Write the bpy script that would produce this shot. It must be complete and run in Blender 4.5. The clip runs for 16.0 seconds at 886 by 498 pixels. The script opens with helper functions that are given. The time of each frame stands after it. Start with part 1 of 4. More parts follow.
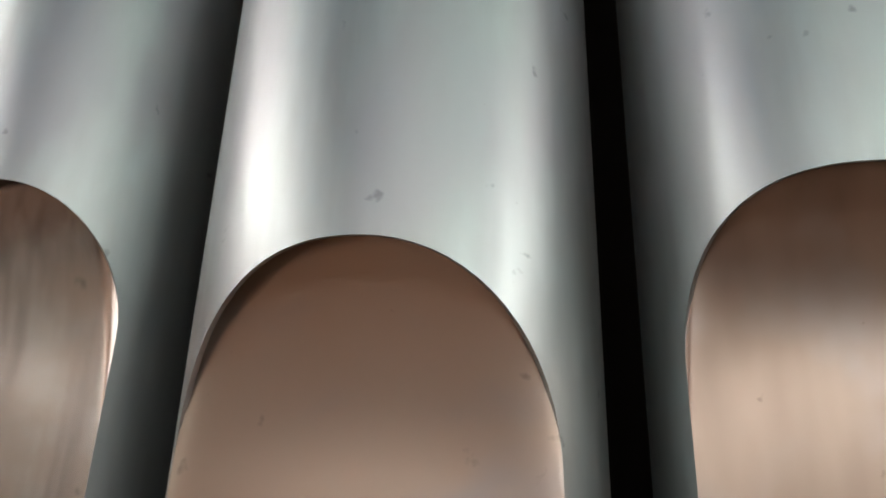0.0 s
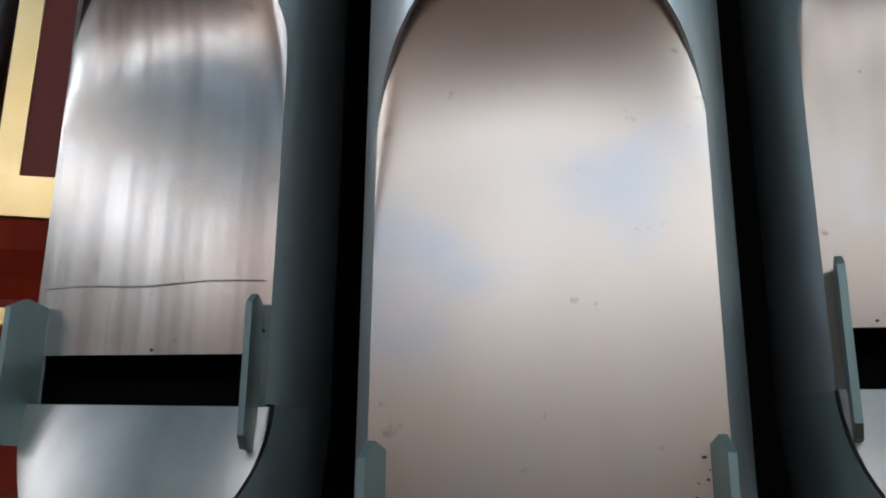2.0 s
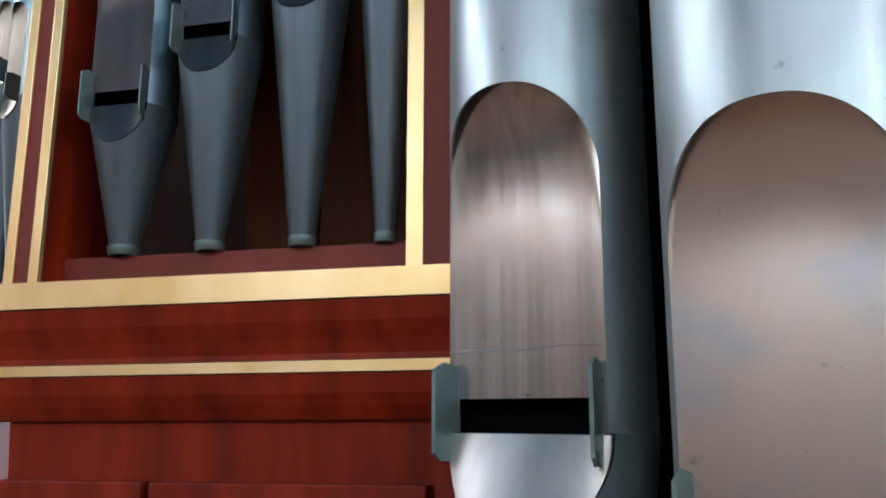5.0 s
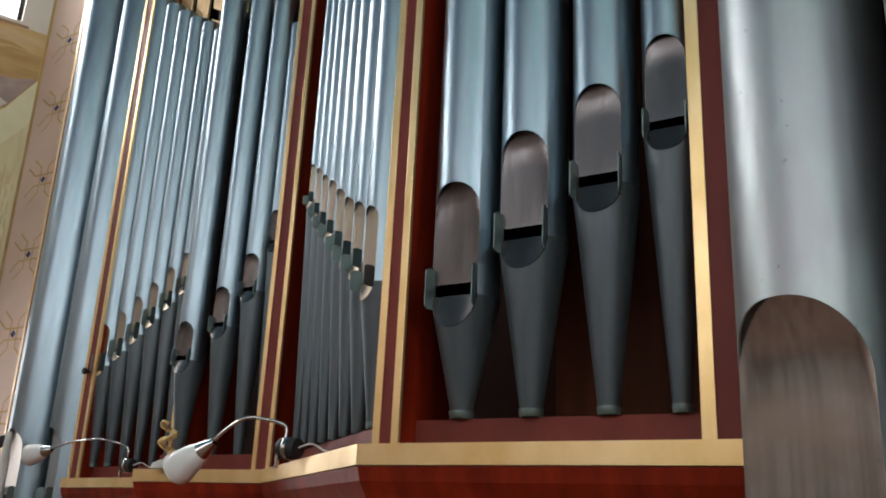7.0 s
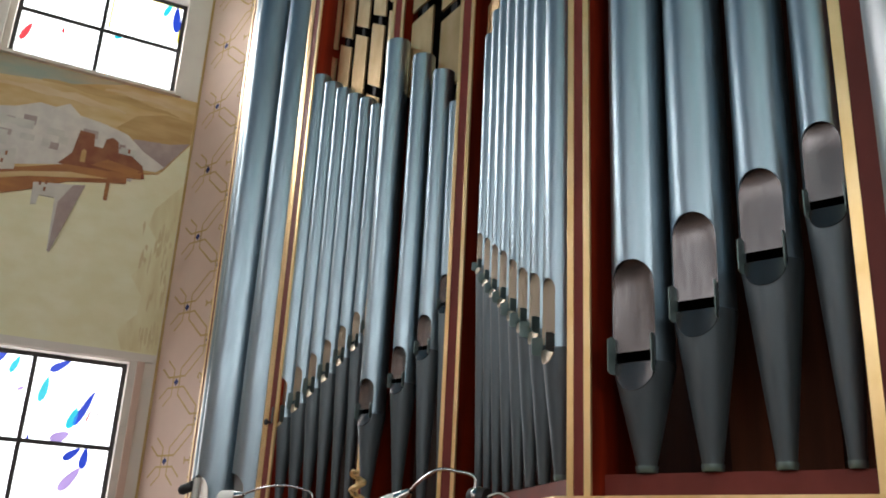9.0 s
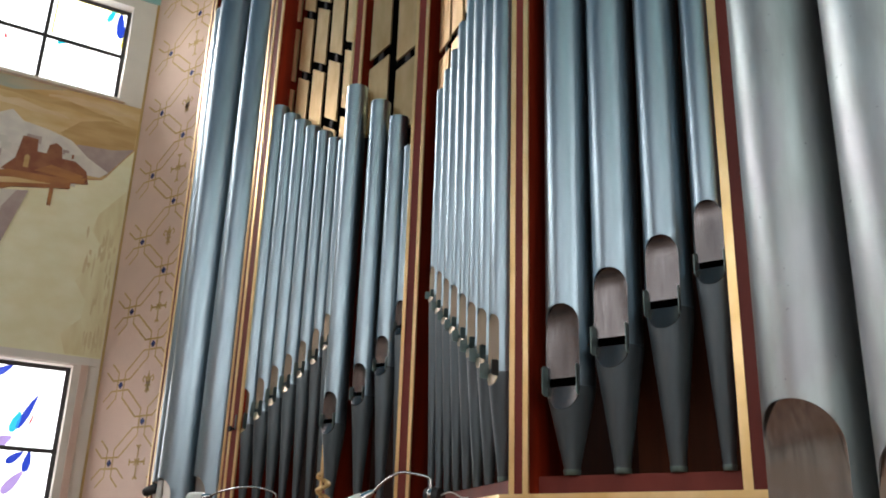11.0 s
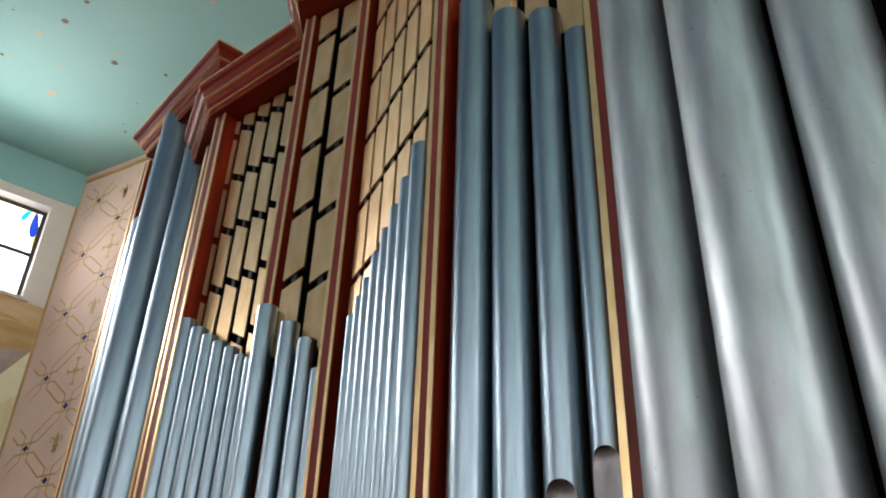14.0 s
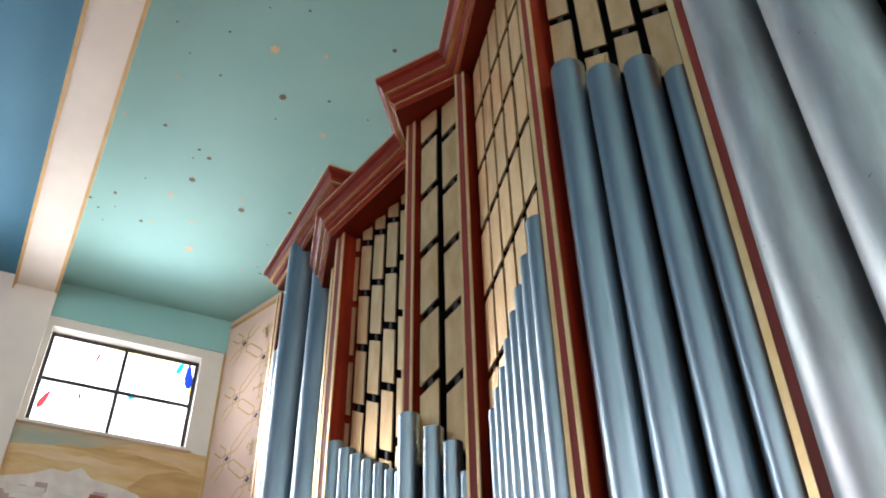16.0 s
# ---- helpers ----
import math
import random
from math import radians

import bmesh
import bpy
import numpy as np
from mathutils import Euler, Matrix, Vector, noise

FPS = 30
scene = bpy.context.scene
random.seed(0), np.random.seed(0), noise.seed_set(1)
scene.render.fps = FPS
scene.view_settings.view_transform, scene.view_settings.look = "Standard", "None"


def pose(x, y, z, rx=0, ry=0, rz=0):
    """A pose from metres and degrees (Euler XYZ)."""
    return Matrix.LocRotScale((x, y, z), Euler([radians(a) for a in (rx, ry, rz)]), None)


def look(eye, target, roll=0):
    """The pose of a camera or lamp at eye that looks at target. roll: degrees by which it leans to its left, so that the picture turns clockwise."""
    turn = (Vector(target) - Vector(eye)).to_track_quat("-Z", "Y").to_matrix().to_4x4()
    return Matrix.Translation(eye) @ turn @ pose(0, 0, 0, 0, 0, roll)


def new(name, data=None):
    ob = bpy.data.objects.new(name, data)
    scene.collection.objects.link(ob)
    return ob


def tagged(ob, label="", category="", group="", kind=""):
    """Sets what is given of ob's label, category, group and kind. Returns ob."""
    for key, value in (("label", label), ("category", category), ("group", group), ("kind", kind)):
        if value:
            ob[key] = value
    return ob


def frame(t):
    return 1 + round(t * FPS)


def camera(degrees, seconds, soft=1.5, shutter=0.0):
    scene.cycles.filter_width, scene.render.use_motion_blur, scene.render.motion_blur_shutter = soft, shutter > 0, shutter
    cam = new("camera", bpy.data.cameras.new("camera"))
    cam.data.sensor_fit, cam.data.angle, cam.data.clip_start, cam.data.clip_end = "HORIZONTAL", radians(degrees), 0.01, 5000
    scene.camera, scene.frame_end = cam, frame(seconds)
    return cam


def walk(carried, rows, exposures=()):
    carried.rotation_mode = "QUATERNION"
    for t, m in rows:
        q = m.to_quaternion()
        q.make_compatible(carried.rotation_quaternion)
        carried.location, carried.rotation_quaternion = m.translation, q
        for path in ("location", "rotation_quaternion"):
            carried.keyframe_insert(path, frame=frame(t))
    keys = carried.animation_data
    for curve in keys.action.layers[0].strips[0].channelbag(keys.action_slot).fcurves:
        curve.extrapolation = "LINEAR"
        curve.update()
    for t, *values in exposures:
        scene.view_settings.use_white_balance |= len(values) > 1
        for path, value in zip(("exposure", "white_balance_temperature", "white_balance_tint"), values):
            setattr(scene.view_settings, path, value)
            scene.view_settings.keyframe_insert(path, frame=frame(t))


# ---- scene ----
cam = camera(52.7, 16.0, 1.9)
PATH = [
    (0, (-0.0406, -0.1347, 1.6719), (0.2020, 1.6488, 2.5441), 1.63),
    (0.5, (-0.0805, -0.1226, 1.6313), (0.1902, 1.6810, 2.4520), 1.04),
    (1, (-0.1269, -0.1343, 1.5904), (0.1610, 1.7186, 2.2860), 0.38),
    (1.5, (-0.1555, -0.1709, 1.5365), (0.1100, 1.7026, 2.1842), 0.95),
    (2, (-0.1961, -0.1936, 1.5021), (0.1147, 1.7059, 2.0455), 0.55),
    (2.5, (-0.1682, -0.2003, 1.4767), (0.1214, 1.7279, 1.9219), 0.87),
    (3, (-0.1413, -0.2222, 1.4269), (0.1779, 1.6964, 1.8927), 1.27),
    (3.5, (-0.1164, -0.2928, 1.4474), (0.0662, 1.6578, 1.8495), 1.46),
    (4, (-0.0992, -0.3725, 1.4826), (-0.1936, 1.5885, 1.8641), 2.03),
    (4.5, (-0.0971, -0.4498, 1.5349), (-0.4167, 1.4923, 1.8901), 0.75),
    (5, (-0.1584, -0.5520, 1.5710), (-0.6095, 1.3491, 1.9981), 0.08),
    (5.2, (-0.1866, -0.6065, 1.5968), (-0.6691, 1.2790, 2.0573), 0.08),
    (7.3, (-0.044, -0.934, 1.672), (-1.139, 0.62, 2.294), 3.3),
    (7.5, (-0.031, -0.956, 1.674), (-1.183, 0.553, 2.304), 3.7),
    (8, (-0.041, -1.031, 1.673), (-1.285, 0.396, 2.318), 4.3),
    (8.5, (-0.044, -1.135, 1.674), (-1.278, 0.295, 2.331), 3.6),
    (9, (-0.024, -1.265, 1.674), (-1.242, 0.176, 2.337), 3.0),
    (11.5, (0.313, -1.882, 1.631), (-0.743, -0.324, 2.309), 1.6),
    (12, (0.326, -1.922, 1.64), (-0.676, -0.36, 2.386), 1.6),
    (12.5, (0.331, -1.915, 1.649), (-0.623, -0.37, 2.488), 2.0),
    (13, (0.326, -1.889, 1.668), (-0.591, -0.356, 2.568), 2.1),
    (13.5, (0.324, -1.845, 1.684), (-0.556, -0.349, 2.677), 2.3),
    (14, (0.313, -1.832, 1.696), (-0.525, -0.381, 2.788), 2.0),
    (14.5, (0.285, -1.802, 1.699), (-0.518, -0.409, 2.888), 1.9),
    (15, (0.252, -1.742, 1.717), (-0.534, -0.383, 2.956), 0.3),
    (15.5, (0.244, -1.681, 1.728), (-0.593, -0.374, 2.991), -1.3),
    (16, (0.238, -1.619, 1.723), (-0.768, -0.456, 3.001), -0.9),
]
walk(cam, [(t, look(eye, target, roll)) for t, eye, target, roll in PATH],
     [(0.0, 0.2, 7050, 14), (1.0, 0.0, 6400, 9), (2.0, -0.15, 5700, 6), (3.0, 0.0, 5700, 7), (3.5, 0.1, 5600, 6), (5.0, 0.35, 5600, 7), (7.5, -0.2, 6500, 10),
      (9.0, -0.2, 6500, 10), (12.5, -0.1, 6600, 12), (14.0, -0.05, 6450, 12), (16.0, 0.25, 6250, 13)])

# ---- world, lamps, exposure ----
world = bpy.data.worlds.new("sky")
scene.world = world
world.use_nodes = True
wn = world.node_tree.nodes
sky = wn.new("ShaderNodeTexSky")
sky.sky_type = "NISHITA"
sky.sun_disc = False
sky.sun_elevation = radians(38)
sky.sun_rotation = radians(250)
wn["Background"].inputs["Strength"].default_value = 0.15
world.node_tree.links.new(sky.outputs[0], wn["Background"].inputs["Color"])
scene.view_settings.exposure = 0.0

LAMP_POWER = 1.0
UPPER_WATTS, LOWER_WATTS, OPPOSITE_WATTS, END_WATTS = 225, 40, 345, 105
DAY = (1.0, 0.975, 0.95)


def window_lamp(name, centre, target, sx, sy, watts, colour=(1.0, 0.98, 0.95)):
    data = bpy.data.lights.new(name, "AREA")
    data.shape, data.size, data.size_y = "RECTANGLE", sx, sy
    data.energy, data.color = watts * LAMP_POWER, colour
    data.spread = radians(130)
    ob = new(name, data)
    ob.matrix_world = look(centre, target)
    return ob


# ---- materials ----
def material(name, colour, rough=0.5, metal=0.0, second=None, scale=(6, 6, 6), bump=0.0, bump_scale=40.0, rough_var=0.0,
             fine=None, mix=0.5, coat=0.0, rand=0.0, specks=0.0, spec=0.5, patch=None, detail=6.0):
    """A principled surface with two scales of variation. second: the colour of its stains; scale: stretch of the grain."""
    m = bpy.data.materials.new(name)
    m.use_nodes = True
    t = m.node_tree
    b = t.nodes["Principled BSDF"]
    b.inputs["Roughness"].default_value = rough
    b.inputs["Metallic"].default_value = metal
    b.inputs["Coat Weight"].default_value = coat
    b.inputs["Specular IOR Level"].default_value = spec
    co = t.nodes.new("ShaderNodeTexCoord")
    mp = t.nodes.new("ShaderNodeMapping")
    mp.inputs["Scale"].default_value = scale
    t.links.new(co.outputs["Object"], mp.inputs["Vector"])
    n1 = t.nodes.new("ShaderNodeTexNoise")
    n1.inputs["Scale"].default_value = 1.0
    n1.inputs["Detail"].default_value = detail
    t.links.new(mp.outputs["Vector"], n1.inputs["Vector"])
    n2 = t.nodes.new("ShaderNodeTexNoise")
    n2.inputs["Scale"].default_value = bump_scale
    n2.inputs["Detail"].default_value = 4.0
    t.links.new((mp if fine else co).outputs["Vector" if fine else "Object"], n2.inputs["Vector"])
    ramp = t.nodes.new("ShaderNodeMapRange")
    ramp.inputs["From Min"].default_value, ramp.inputs["From Max"].default_value = 0.35, 0.68
    t.links.new(n1.outputs["Fac"], ramp.inputs["Value"])
    mixn = t.nodes.new("ShaderNodeMix")
    mixn.data_type = "RGBA"
    mixn.inputs["A"].default_value = (*colour, 1)
    mixn.inputs["B"].default_value = (*(second or [c * 0.75 for c in colour]), 1)
    sc = t.nodes.new("ShaderNodeMath")
    sc.operation = "MULTIPLY"
    sc.inputs[1].default_value = mix * 2
    sc.use_clamp = True
    t.links.new(ramp.outputs["Result"], sc.inputs[0])
    t.links.new(sc.outputs[0], mixn.inputs["Factor"])
    last = mixn.outputs["Result"]
    if patch:
        pm = t.nodes.new("ShaderNodeMapping")
        pm.inputs["Scale"].default_value = patch[1]
        t.links.new(co.outputs["Object"], pm.inputs["Vector"])
        pm.inputs["Location"].default_value = (0, 0, patch[4] if len(patch) > 4 else 0.0)
        pn = t.nodes.new("ShaderNodeTexNoise")
        pn.inputs["Scale"].default_value, pn.inputs["Detail"].default_value = 1.0, 3.0
        t.links.new(pm.outputs["Vector"], pn.inputs["Vector"])
        pr = t.nodes.new("ShaderNodeMapRange")
        pr.interpolation_type = "SMOOTHSTEP"
        pr.inputs["From Min"].default_value, pr.inputs["From Max"].default_value = patch[2], patch[3]
        t.links.new(pn.outputs["Fac"], pr.inputs["Value"])
        px = t.nodes.new("ShaderNodeMix")
        px.data_type = "RGBA"
        px.inputs["B"].default_value = (*patch[0], 1)
        t.links.new(last, px.inputs["A"])
        t.links.new(pr.outputs["Result"], px.inputs["Factor"])
        last = px.outputs["Result"]
    if specks:
        vo = t.nodes.new("ShaderNodeTexNoise")
        vo.inputs["Scale"].default_value, vo.inputs["Detail"].default_value = 38.0, 3.0
        t.links.new(co.outputs["Object"], vo.inputs["Vector"])
        sr = t.nodes.new("ShaderNodeMapRange")
        sr.inputs["From Min"].default_value, sr.inputs["From Max"].default_value = 0.70, 0.76
        sr.inputs["To Max"].default_value = 0.75 * specks
        t.links.new(vo.outputs["Fac"], sr.inputs["Value"])
        sm = t.nodes.new("ShaderNodeMix")
        sm.data_type = "RGBA"
        sm.inputs["B"].default_value = (*[c * 0.35 for c in colour], 1)
        t.links.new(last, sm.inputs["A"])
        t.links.new(sr.outputs["Result"], sm.inputs["Factor"])
        last = sm.outputs["Result"]
    if rand:
        info = t.nodes.new("ShaderNodeObjectInfo")
        hsv = t.nodes.new("ShaderNodeHueSaturation")
        mr = t.nodes.new("ShaderNodeMapRange")
        mr.inputs["To Min"].default_value, mr.inputs["To Max"].default_value = 1 - rand, 1 + rand
        t.links.new(info.outputs["Random"], mr.inputs["Value"])
        t.links.new(mr.outputs["Result"], hsv.inputs["Value"])
        t.links.new(last, hsv.inputs["Color"])
        last = hsv.outputs["Color"]
    t.links.new(last, b.inputs["Base Color"])
    if rough_var:
        rr = t.nodes.new("ShaderNodeMapRange")
        rr.inputs["To Min"].default_value, rr.inputs["To Max"].default_value = rough - rough_var, rough + rough_var
        t.links.new(n2.outputs["Fac"], rr.inputs["Value"])
        t.links.new(rr.outputs["Result"], b.inputs["Roughness"])
    if bump:
        bp = t.nodes.new("ShaderNodeBump")
        bp.inputs["Strength"].default_value = bump
        bp.inputs["Distance"].default_value = 0.004
        t.links.new(n2.outputs["Fac"], bp.inputs["Height"])
        t.links.new(bp.outputs["Normal"], b.inputs["Normal"])
    return m


TIN = material("pipe_metal", (0.295, 0.375, 0.43), 0.34, 0.94, (0.225, 0.285, 0.33), (9, 9, 1.2), 0.025, 4.0, 0.05, True, 0.5)
TIN_BIG = material("tower_pipe_metal", (0.455, 0.52, 0.53), 0.42, 0.85, (0.33, 0.355, 0.36), (13, 13, 2.6), 0.02, 6.0, 0.11, True, 0.5, specks=0.8, patch=((0.385, 0.405, 0.43), (6, 6, 3), 0.46, 0.62))
# Blue-grey patch and warm mottling paint in reflections of ceiling and room.
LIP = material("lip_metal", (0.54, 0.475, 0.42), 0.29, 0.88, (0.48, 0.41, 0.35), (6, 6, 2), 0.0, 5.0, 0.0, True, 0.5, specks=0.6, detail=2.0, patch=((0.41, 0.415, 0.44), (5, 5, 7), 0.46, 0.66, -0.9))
# Darker than the other tower lips, mottled and specked.
LIP_DARKER = material("darker_lip_metal", (0.33, 0.27, 0.23), 0.29, 0.88, (0.25, 0.20, 0.17), (18, 18, 4.0), 0.0, 5.0, 0.0, True, 0.6, specks=1.0, detail=2.5, patch=((0.32, 0.295, 0.285), (9, 9, 8), 0.42, 0.70))
# The brown patch paints in the warm room mirrored by the lip.
LIP_SILVER = material("streaked_lip_metal", (0.47, 0.45, 0.435), 0.20, 0.92, (0.33, 0.305, 0.295), (70, 70, 0.9), 0.0, 3.0, 0.05, True, 0.5, specks=0.7, patch=((0.38, 0.33, 0.295), (7, 7, 12), 0.44, 0.72))
LIP_LOWER = material("lower_lip_metal", (0.50, 0.465, 0.44), 0.36, 0.9, (0.36, 0.33, 0.31), (12, 12, 5), 0.008, 5.0, 0.07, True, 0.5, specks=0.5)
# Orange stands in for red surroundings mirrored in this lower lip.
LIP_RED_REFLECTION = material("lip_metal_red_reflection", (0.40, 0.14, 0.065), 0.42, 0.8, (0.36, 0.12, 0.06), (14, 14, 6), 0.008, 5.0, 0.08, True, 0.5, specks=0.5)
LIP_SMALL = material("small_lip_metal", (0.122, 0.114, 0.116), 0.22, 0.85, (0.09, 0.083, 0.084), (30, 30, 4.0), 0.012, 4.0, 0.08, True, 0.5)
# Lit copy of the small lip metal, for flats turned to the light.
LIP_SMALL_LIT = material("small_lip_metal_lit", (0.38, 0.32, 0.235), 0.30, 0.85, (0.36, 0.29, 0.24), (30, 30, 4.0), 0.012, 4.0, 0.08, True, 0.5)
FOOT = material("matt_foot_metal", (0.150, 0.178, 0.198), 0.48, 0.7, (0.095, 0.115, 0.130), (12, 12, 1.2), 0.06, 5.0, 0.06, True, 0.6)
# Darker and rougher than the tower pipe bodies.
FOOT_BIG = material("tower_foot_metal", (0.27, 0.32, 0.33), 0.52, 0.7, (0.18, 0.22, 0.23), (14, 14, 3.0), 0.06, 5.0, 0.08, True, 0.6, specks=0.5)
EAR = material("ear_metal", (0.22, 0.29, 0.29), 0.5, 0.75, (0.15, 0.20, 0.20), (14, 14, 6), 0.1, 30.0, 0.08)
WOOD = material("red_wood", (0.26, 0.022, 0.006), 0.46, 0.0, (0.12, 0.009, 0.003), (14, 14, 1.2), 0.08, 9.0, 0.08, True, 0.5, 0.0, spec=0.18)
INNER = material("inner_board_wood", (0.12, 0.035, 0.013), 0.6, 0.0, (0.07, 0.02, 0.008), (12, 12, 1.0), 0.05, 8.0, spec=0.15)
# Near-black: the shade between the tower pipes, put into the colour.
GAP_SHADE = material("gap_shade_board", (0.012, 0.009, 0.008), 0.85, 0.0, (0.006, 0.005, 0.005), (6, 6, 1), 0.05, 8.0, spec=0.08)
CORNICE_WOOD = material("cornice_wood", (0.185, 0.020, 0.008), 0.48, 0.0, (0.14, 0.014, 0.006), (2.5, 2.5, 2.5), 0.03, 9.0, 0.05, True, 0.4, 0.0, spec=0.12)
# Inner shade put into the colour: darkened well below the red wood.
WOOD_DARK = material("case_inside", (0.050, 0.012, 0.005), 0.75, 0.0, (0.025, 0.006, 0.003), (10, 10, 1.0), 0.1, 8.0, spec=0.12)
MAROON = material("maroon_paint", (0.20, 0.038, 0.030), 0.45, 0.0, (0.15, 0.028, 0.022), (8, 8, 3), 0.05, 30.0, spec=0.2)
GOLD = material("gold_leaf", (0.92, 0.68, 0.36), 0.32, 0.75, (0.80, 0.55, 0.23), (9, 9, 5), 0.08, 25.0, 0.08)
BRONZE = material("gilded_slat", (0.80, 0.57, 0.31), 0.34, 0.72, (0.66, 0.43, 0.20), (12, 12, 4), 0.06, 30.0, 0.06, rand=0.08)
PLASTER = material("cream_pink_plaster", (0.72, 0.53, 0.43), 0.8, 0.0, (0.66, 0.475, 0.385), (1.2, 1.2, 1.2), 0.15, 14.0)
WHITE = material("white_plaster", (0.80, 0.74, 0.66), 0.75, 0.0, (0.74, 0.68, 0.60), (1.5, 1.5, 1.5), 0.12, 14.0)
TEAL = material("teal_ceiling_paint", (0.27, 0.52, 0.50), 0.75, 0.0, (0.31, 0.56, 0.53), (0.5, 0.5, 0.5), 0.08, 10.0)
BLUE = material("blue_ceiling_paint", (0.05, 0.20, 0.32), 0.75, 0.0, (0.07, 0.24, 0.36), (0.5, 0.5, 0.5), 0.08, 10.0)
STENCIL = material("gold_stencil", (0.48, 0.30, 0.09), 0.6, 0.0, (0.58, 0.39, 0.17), (3, 3, 3), 0.05, 20.0)
NAVY = material("navy_stencil", (0.02, 0.035, 0.16), 0.6)
STAR = material("gold_star", (0.66, 0.50, 0.26), 0.7, 0.0, (0.60, 0.42, 0.30))
DARKSTAR = material("tarnished_star", (0.16, 0.12, 0.06), 0.6)
FLOOR = material("red_brown_floor", (0.24, 0.105, 0.05), 0.5, 0.0, (0.17, 0.07, 0.035), (2, 2, 2), 0.08, 12.0)
# Black that stands for the shade inside pipes and behind slats.
INSIDE_SHADE = material("inside_shade", (0.005, 0.005, 0.005), 0.95, spec=0.03)
IRON = material("window_iron", (0.045, 0.04, 0.04), 0.5, 0.3)
CHROME = material("chrome", (0.62, 0.62, 0.62), 0.16, 1.0)
BLACK = material("black_plastic", (0.02, 0.02, 0.022), 0.5)
OPAL = material("opal_glass", (0.80, 0.80, 0.78), 0.3, 0.0, (0.76, 0.76, 0.74))
SCULPT = material("white_gesso", (0.72, 0.70, 0.66), 0.5)


def glass(name, colour, emit):
    m = bpy.data.materials.new(name)
    m.use_nodes = True
    b = m.node_tree.nodes["Principled BSDF"]
    b.inputs["Base Color"].default_value = (*colour, 1)
    b.inputs["Roughness"].default_value = 0.25
    b.inputs["Emission Color"].default_value = (*colour, 1)
    b.inputs["Emission Strength"].default_value = emit
    return m


PANE = glass("daylit_white_glass", (0.97, 0.98, 1.0), 3.2)
G_BLUE = glass("daylit_blue_glass", (0.02, 0.06, 0.55), 0.9)
G_CYAN = glass("daylit_cyan_glass", (0.02, 0.55, 0.72), 1.0)
G_LILAC = glass("daylit_lilac_glass", (0.45, 0.33, 0.72), 1.0)
G_YELLOW = glass("daylit_yellow_glass", (0.95, 0.85, 0.05), 1.0)
G_RED = glass("daylit_red_glass", (0.70, 0.06, 0.08), 0.9)


# ---- building helpers ----
def part(name, verts, faces, mat, parent=None, label="", smooth=False):
    me = bpy.data.meshes.new(name)
    me.from_pydata(verts, [], faces)
    me.validate()
    me.materials.append(mat)
    if smooth:
        for p in me.polygons:
            p.use_smooth = True
    ob = new(name, me)
    if parent:
        ob.parent = parent
    if label:
        ob["label"] = label
    return ob


def fix(ob):
    bm = bmesh.new()
    bm.from_mesh(ob.data)
    bmesh.ops.recalc_face_normals(bm, faces=bm.faces)
    bm.to_mesh(ob.data)
    bm.free()
    return ob


def box(name, x0, x1, y0, y1, z0, z1, mat, parent=None, label="", bevel=0.0):
    bm = bmesh.new()
    bmesh.ops.create_cube(bm, size=1.0)
    bmesh.ops.scale(bm, vec=(x1 - x0, y1 - y0, z1 - z0), verts=bm.verts)
    bmesh.ops.translate(bm, vec=((x0 + x1) / 2, (y0 + y1) / 2, (z0 + z1) / 2), verts=bm.verts)
    if bevel:
        bmesh.ops.bevel(bm, geom=bm.edges[:], offset=bevel, segments=2, affect="EDGES", profile=0.6)
    me = bpy.data.meshes.new(name)
    bm.to_mesh(me)
    bm.free()
    me.materials.append(mat)
    ob = new(name, me)
    if parent:
        ob.parent = parent
    if label:
        ob["label"] = label
    return ob


def empty(name, m=None):
    ob = new(name)
    ob.empty_display_size = 0.1
    if m is not None:
        ob.matrix_world = m
    return ob


def sweep(name, path, profile, mat, parent=None, label="", closed_ends=True):
    """A moulding: the profile (offset outwards, height) swept along a plan path, mitred. Outwards is to the right of the way along the path."""
    pts = [Vector((p[0], p[1])) for p in path]
    outs = []
    for i, p in enumerate(pts):
        ns = []
        for a, b in ((i - 1, i), (i, i + 1)):
            if 0 <= a and b < len(pts):
                d = (pts[b] - pts[a]).normalized()
                ns.append(Vector((d.y, -d.x)))
        if len(ns) == 2:
            m = (ns[0] + ns[1]).normalized()
            outs.append(m / max(0.35, m.dot(ns[0])))
        else:
            outs.append(ns[0])
    k = len(profile)
    verts = [(p.x + o.x * a, p.y + o.y * a, z) for p, o in zip(pts, outs) for a, z in profile]
    faces = [(i * k + j, i * k + (j + 1) % k, (i + 1) * k + (j + 1) % k, (i + 1) * k + j) for i in range(len(pts) - 1) for j in range(k)]
    if closed_ends:
        faces += [tuple(range(k)), tuple(range((len(pts) - 1) * k, len(pts) * k))]
    return fix(part(name, verts, faces, mat, parent, label))


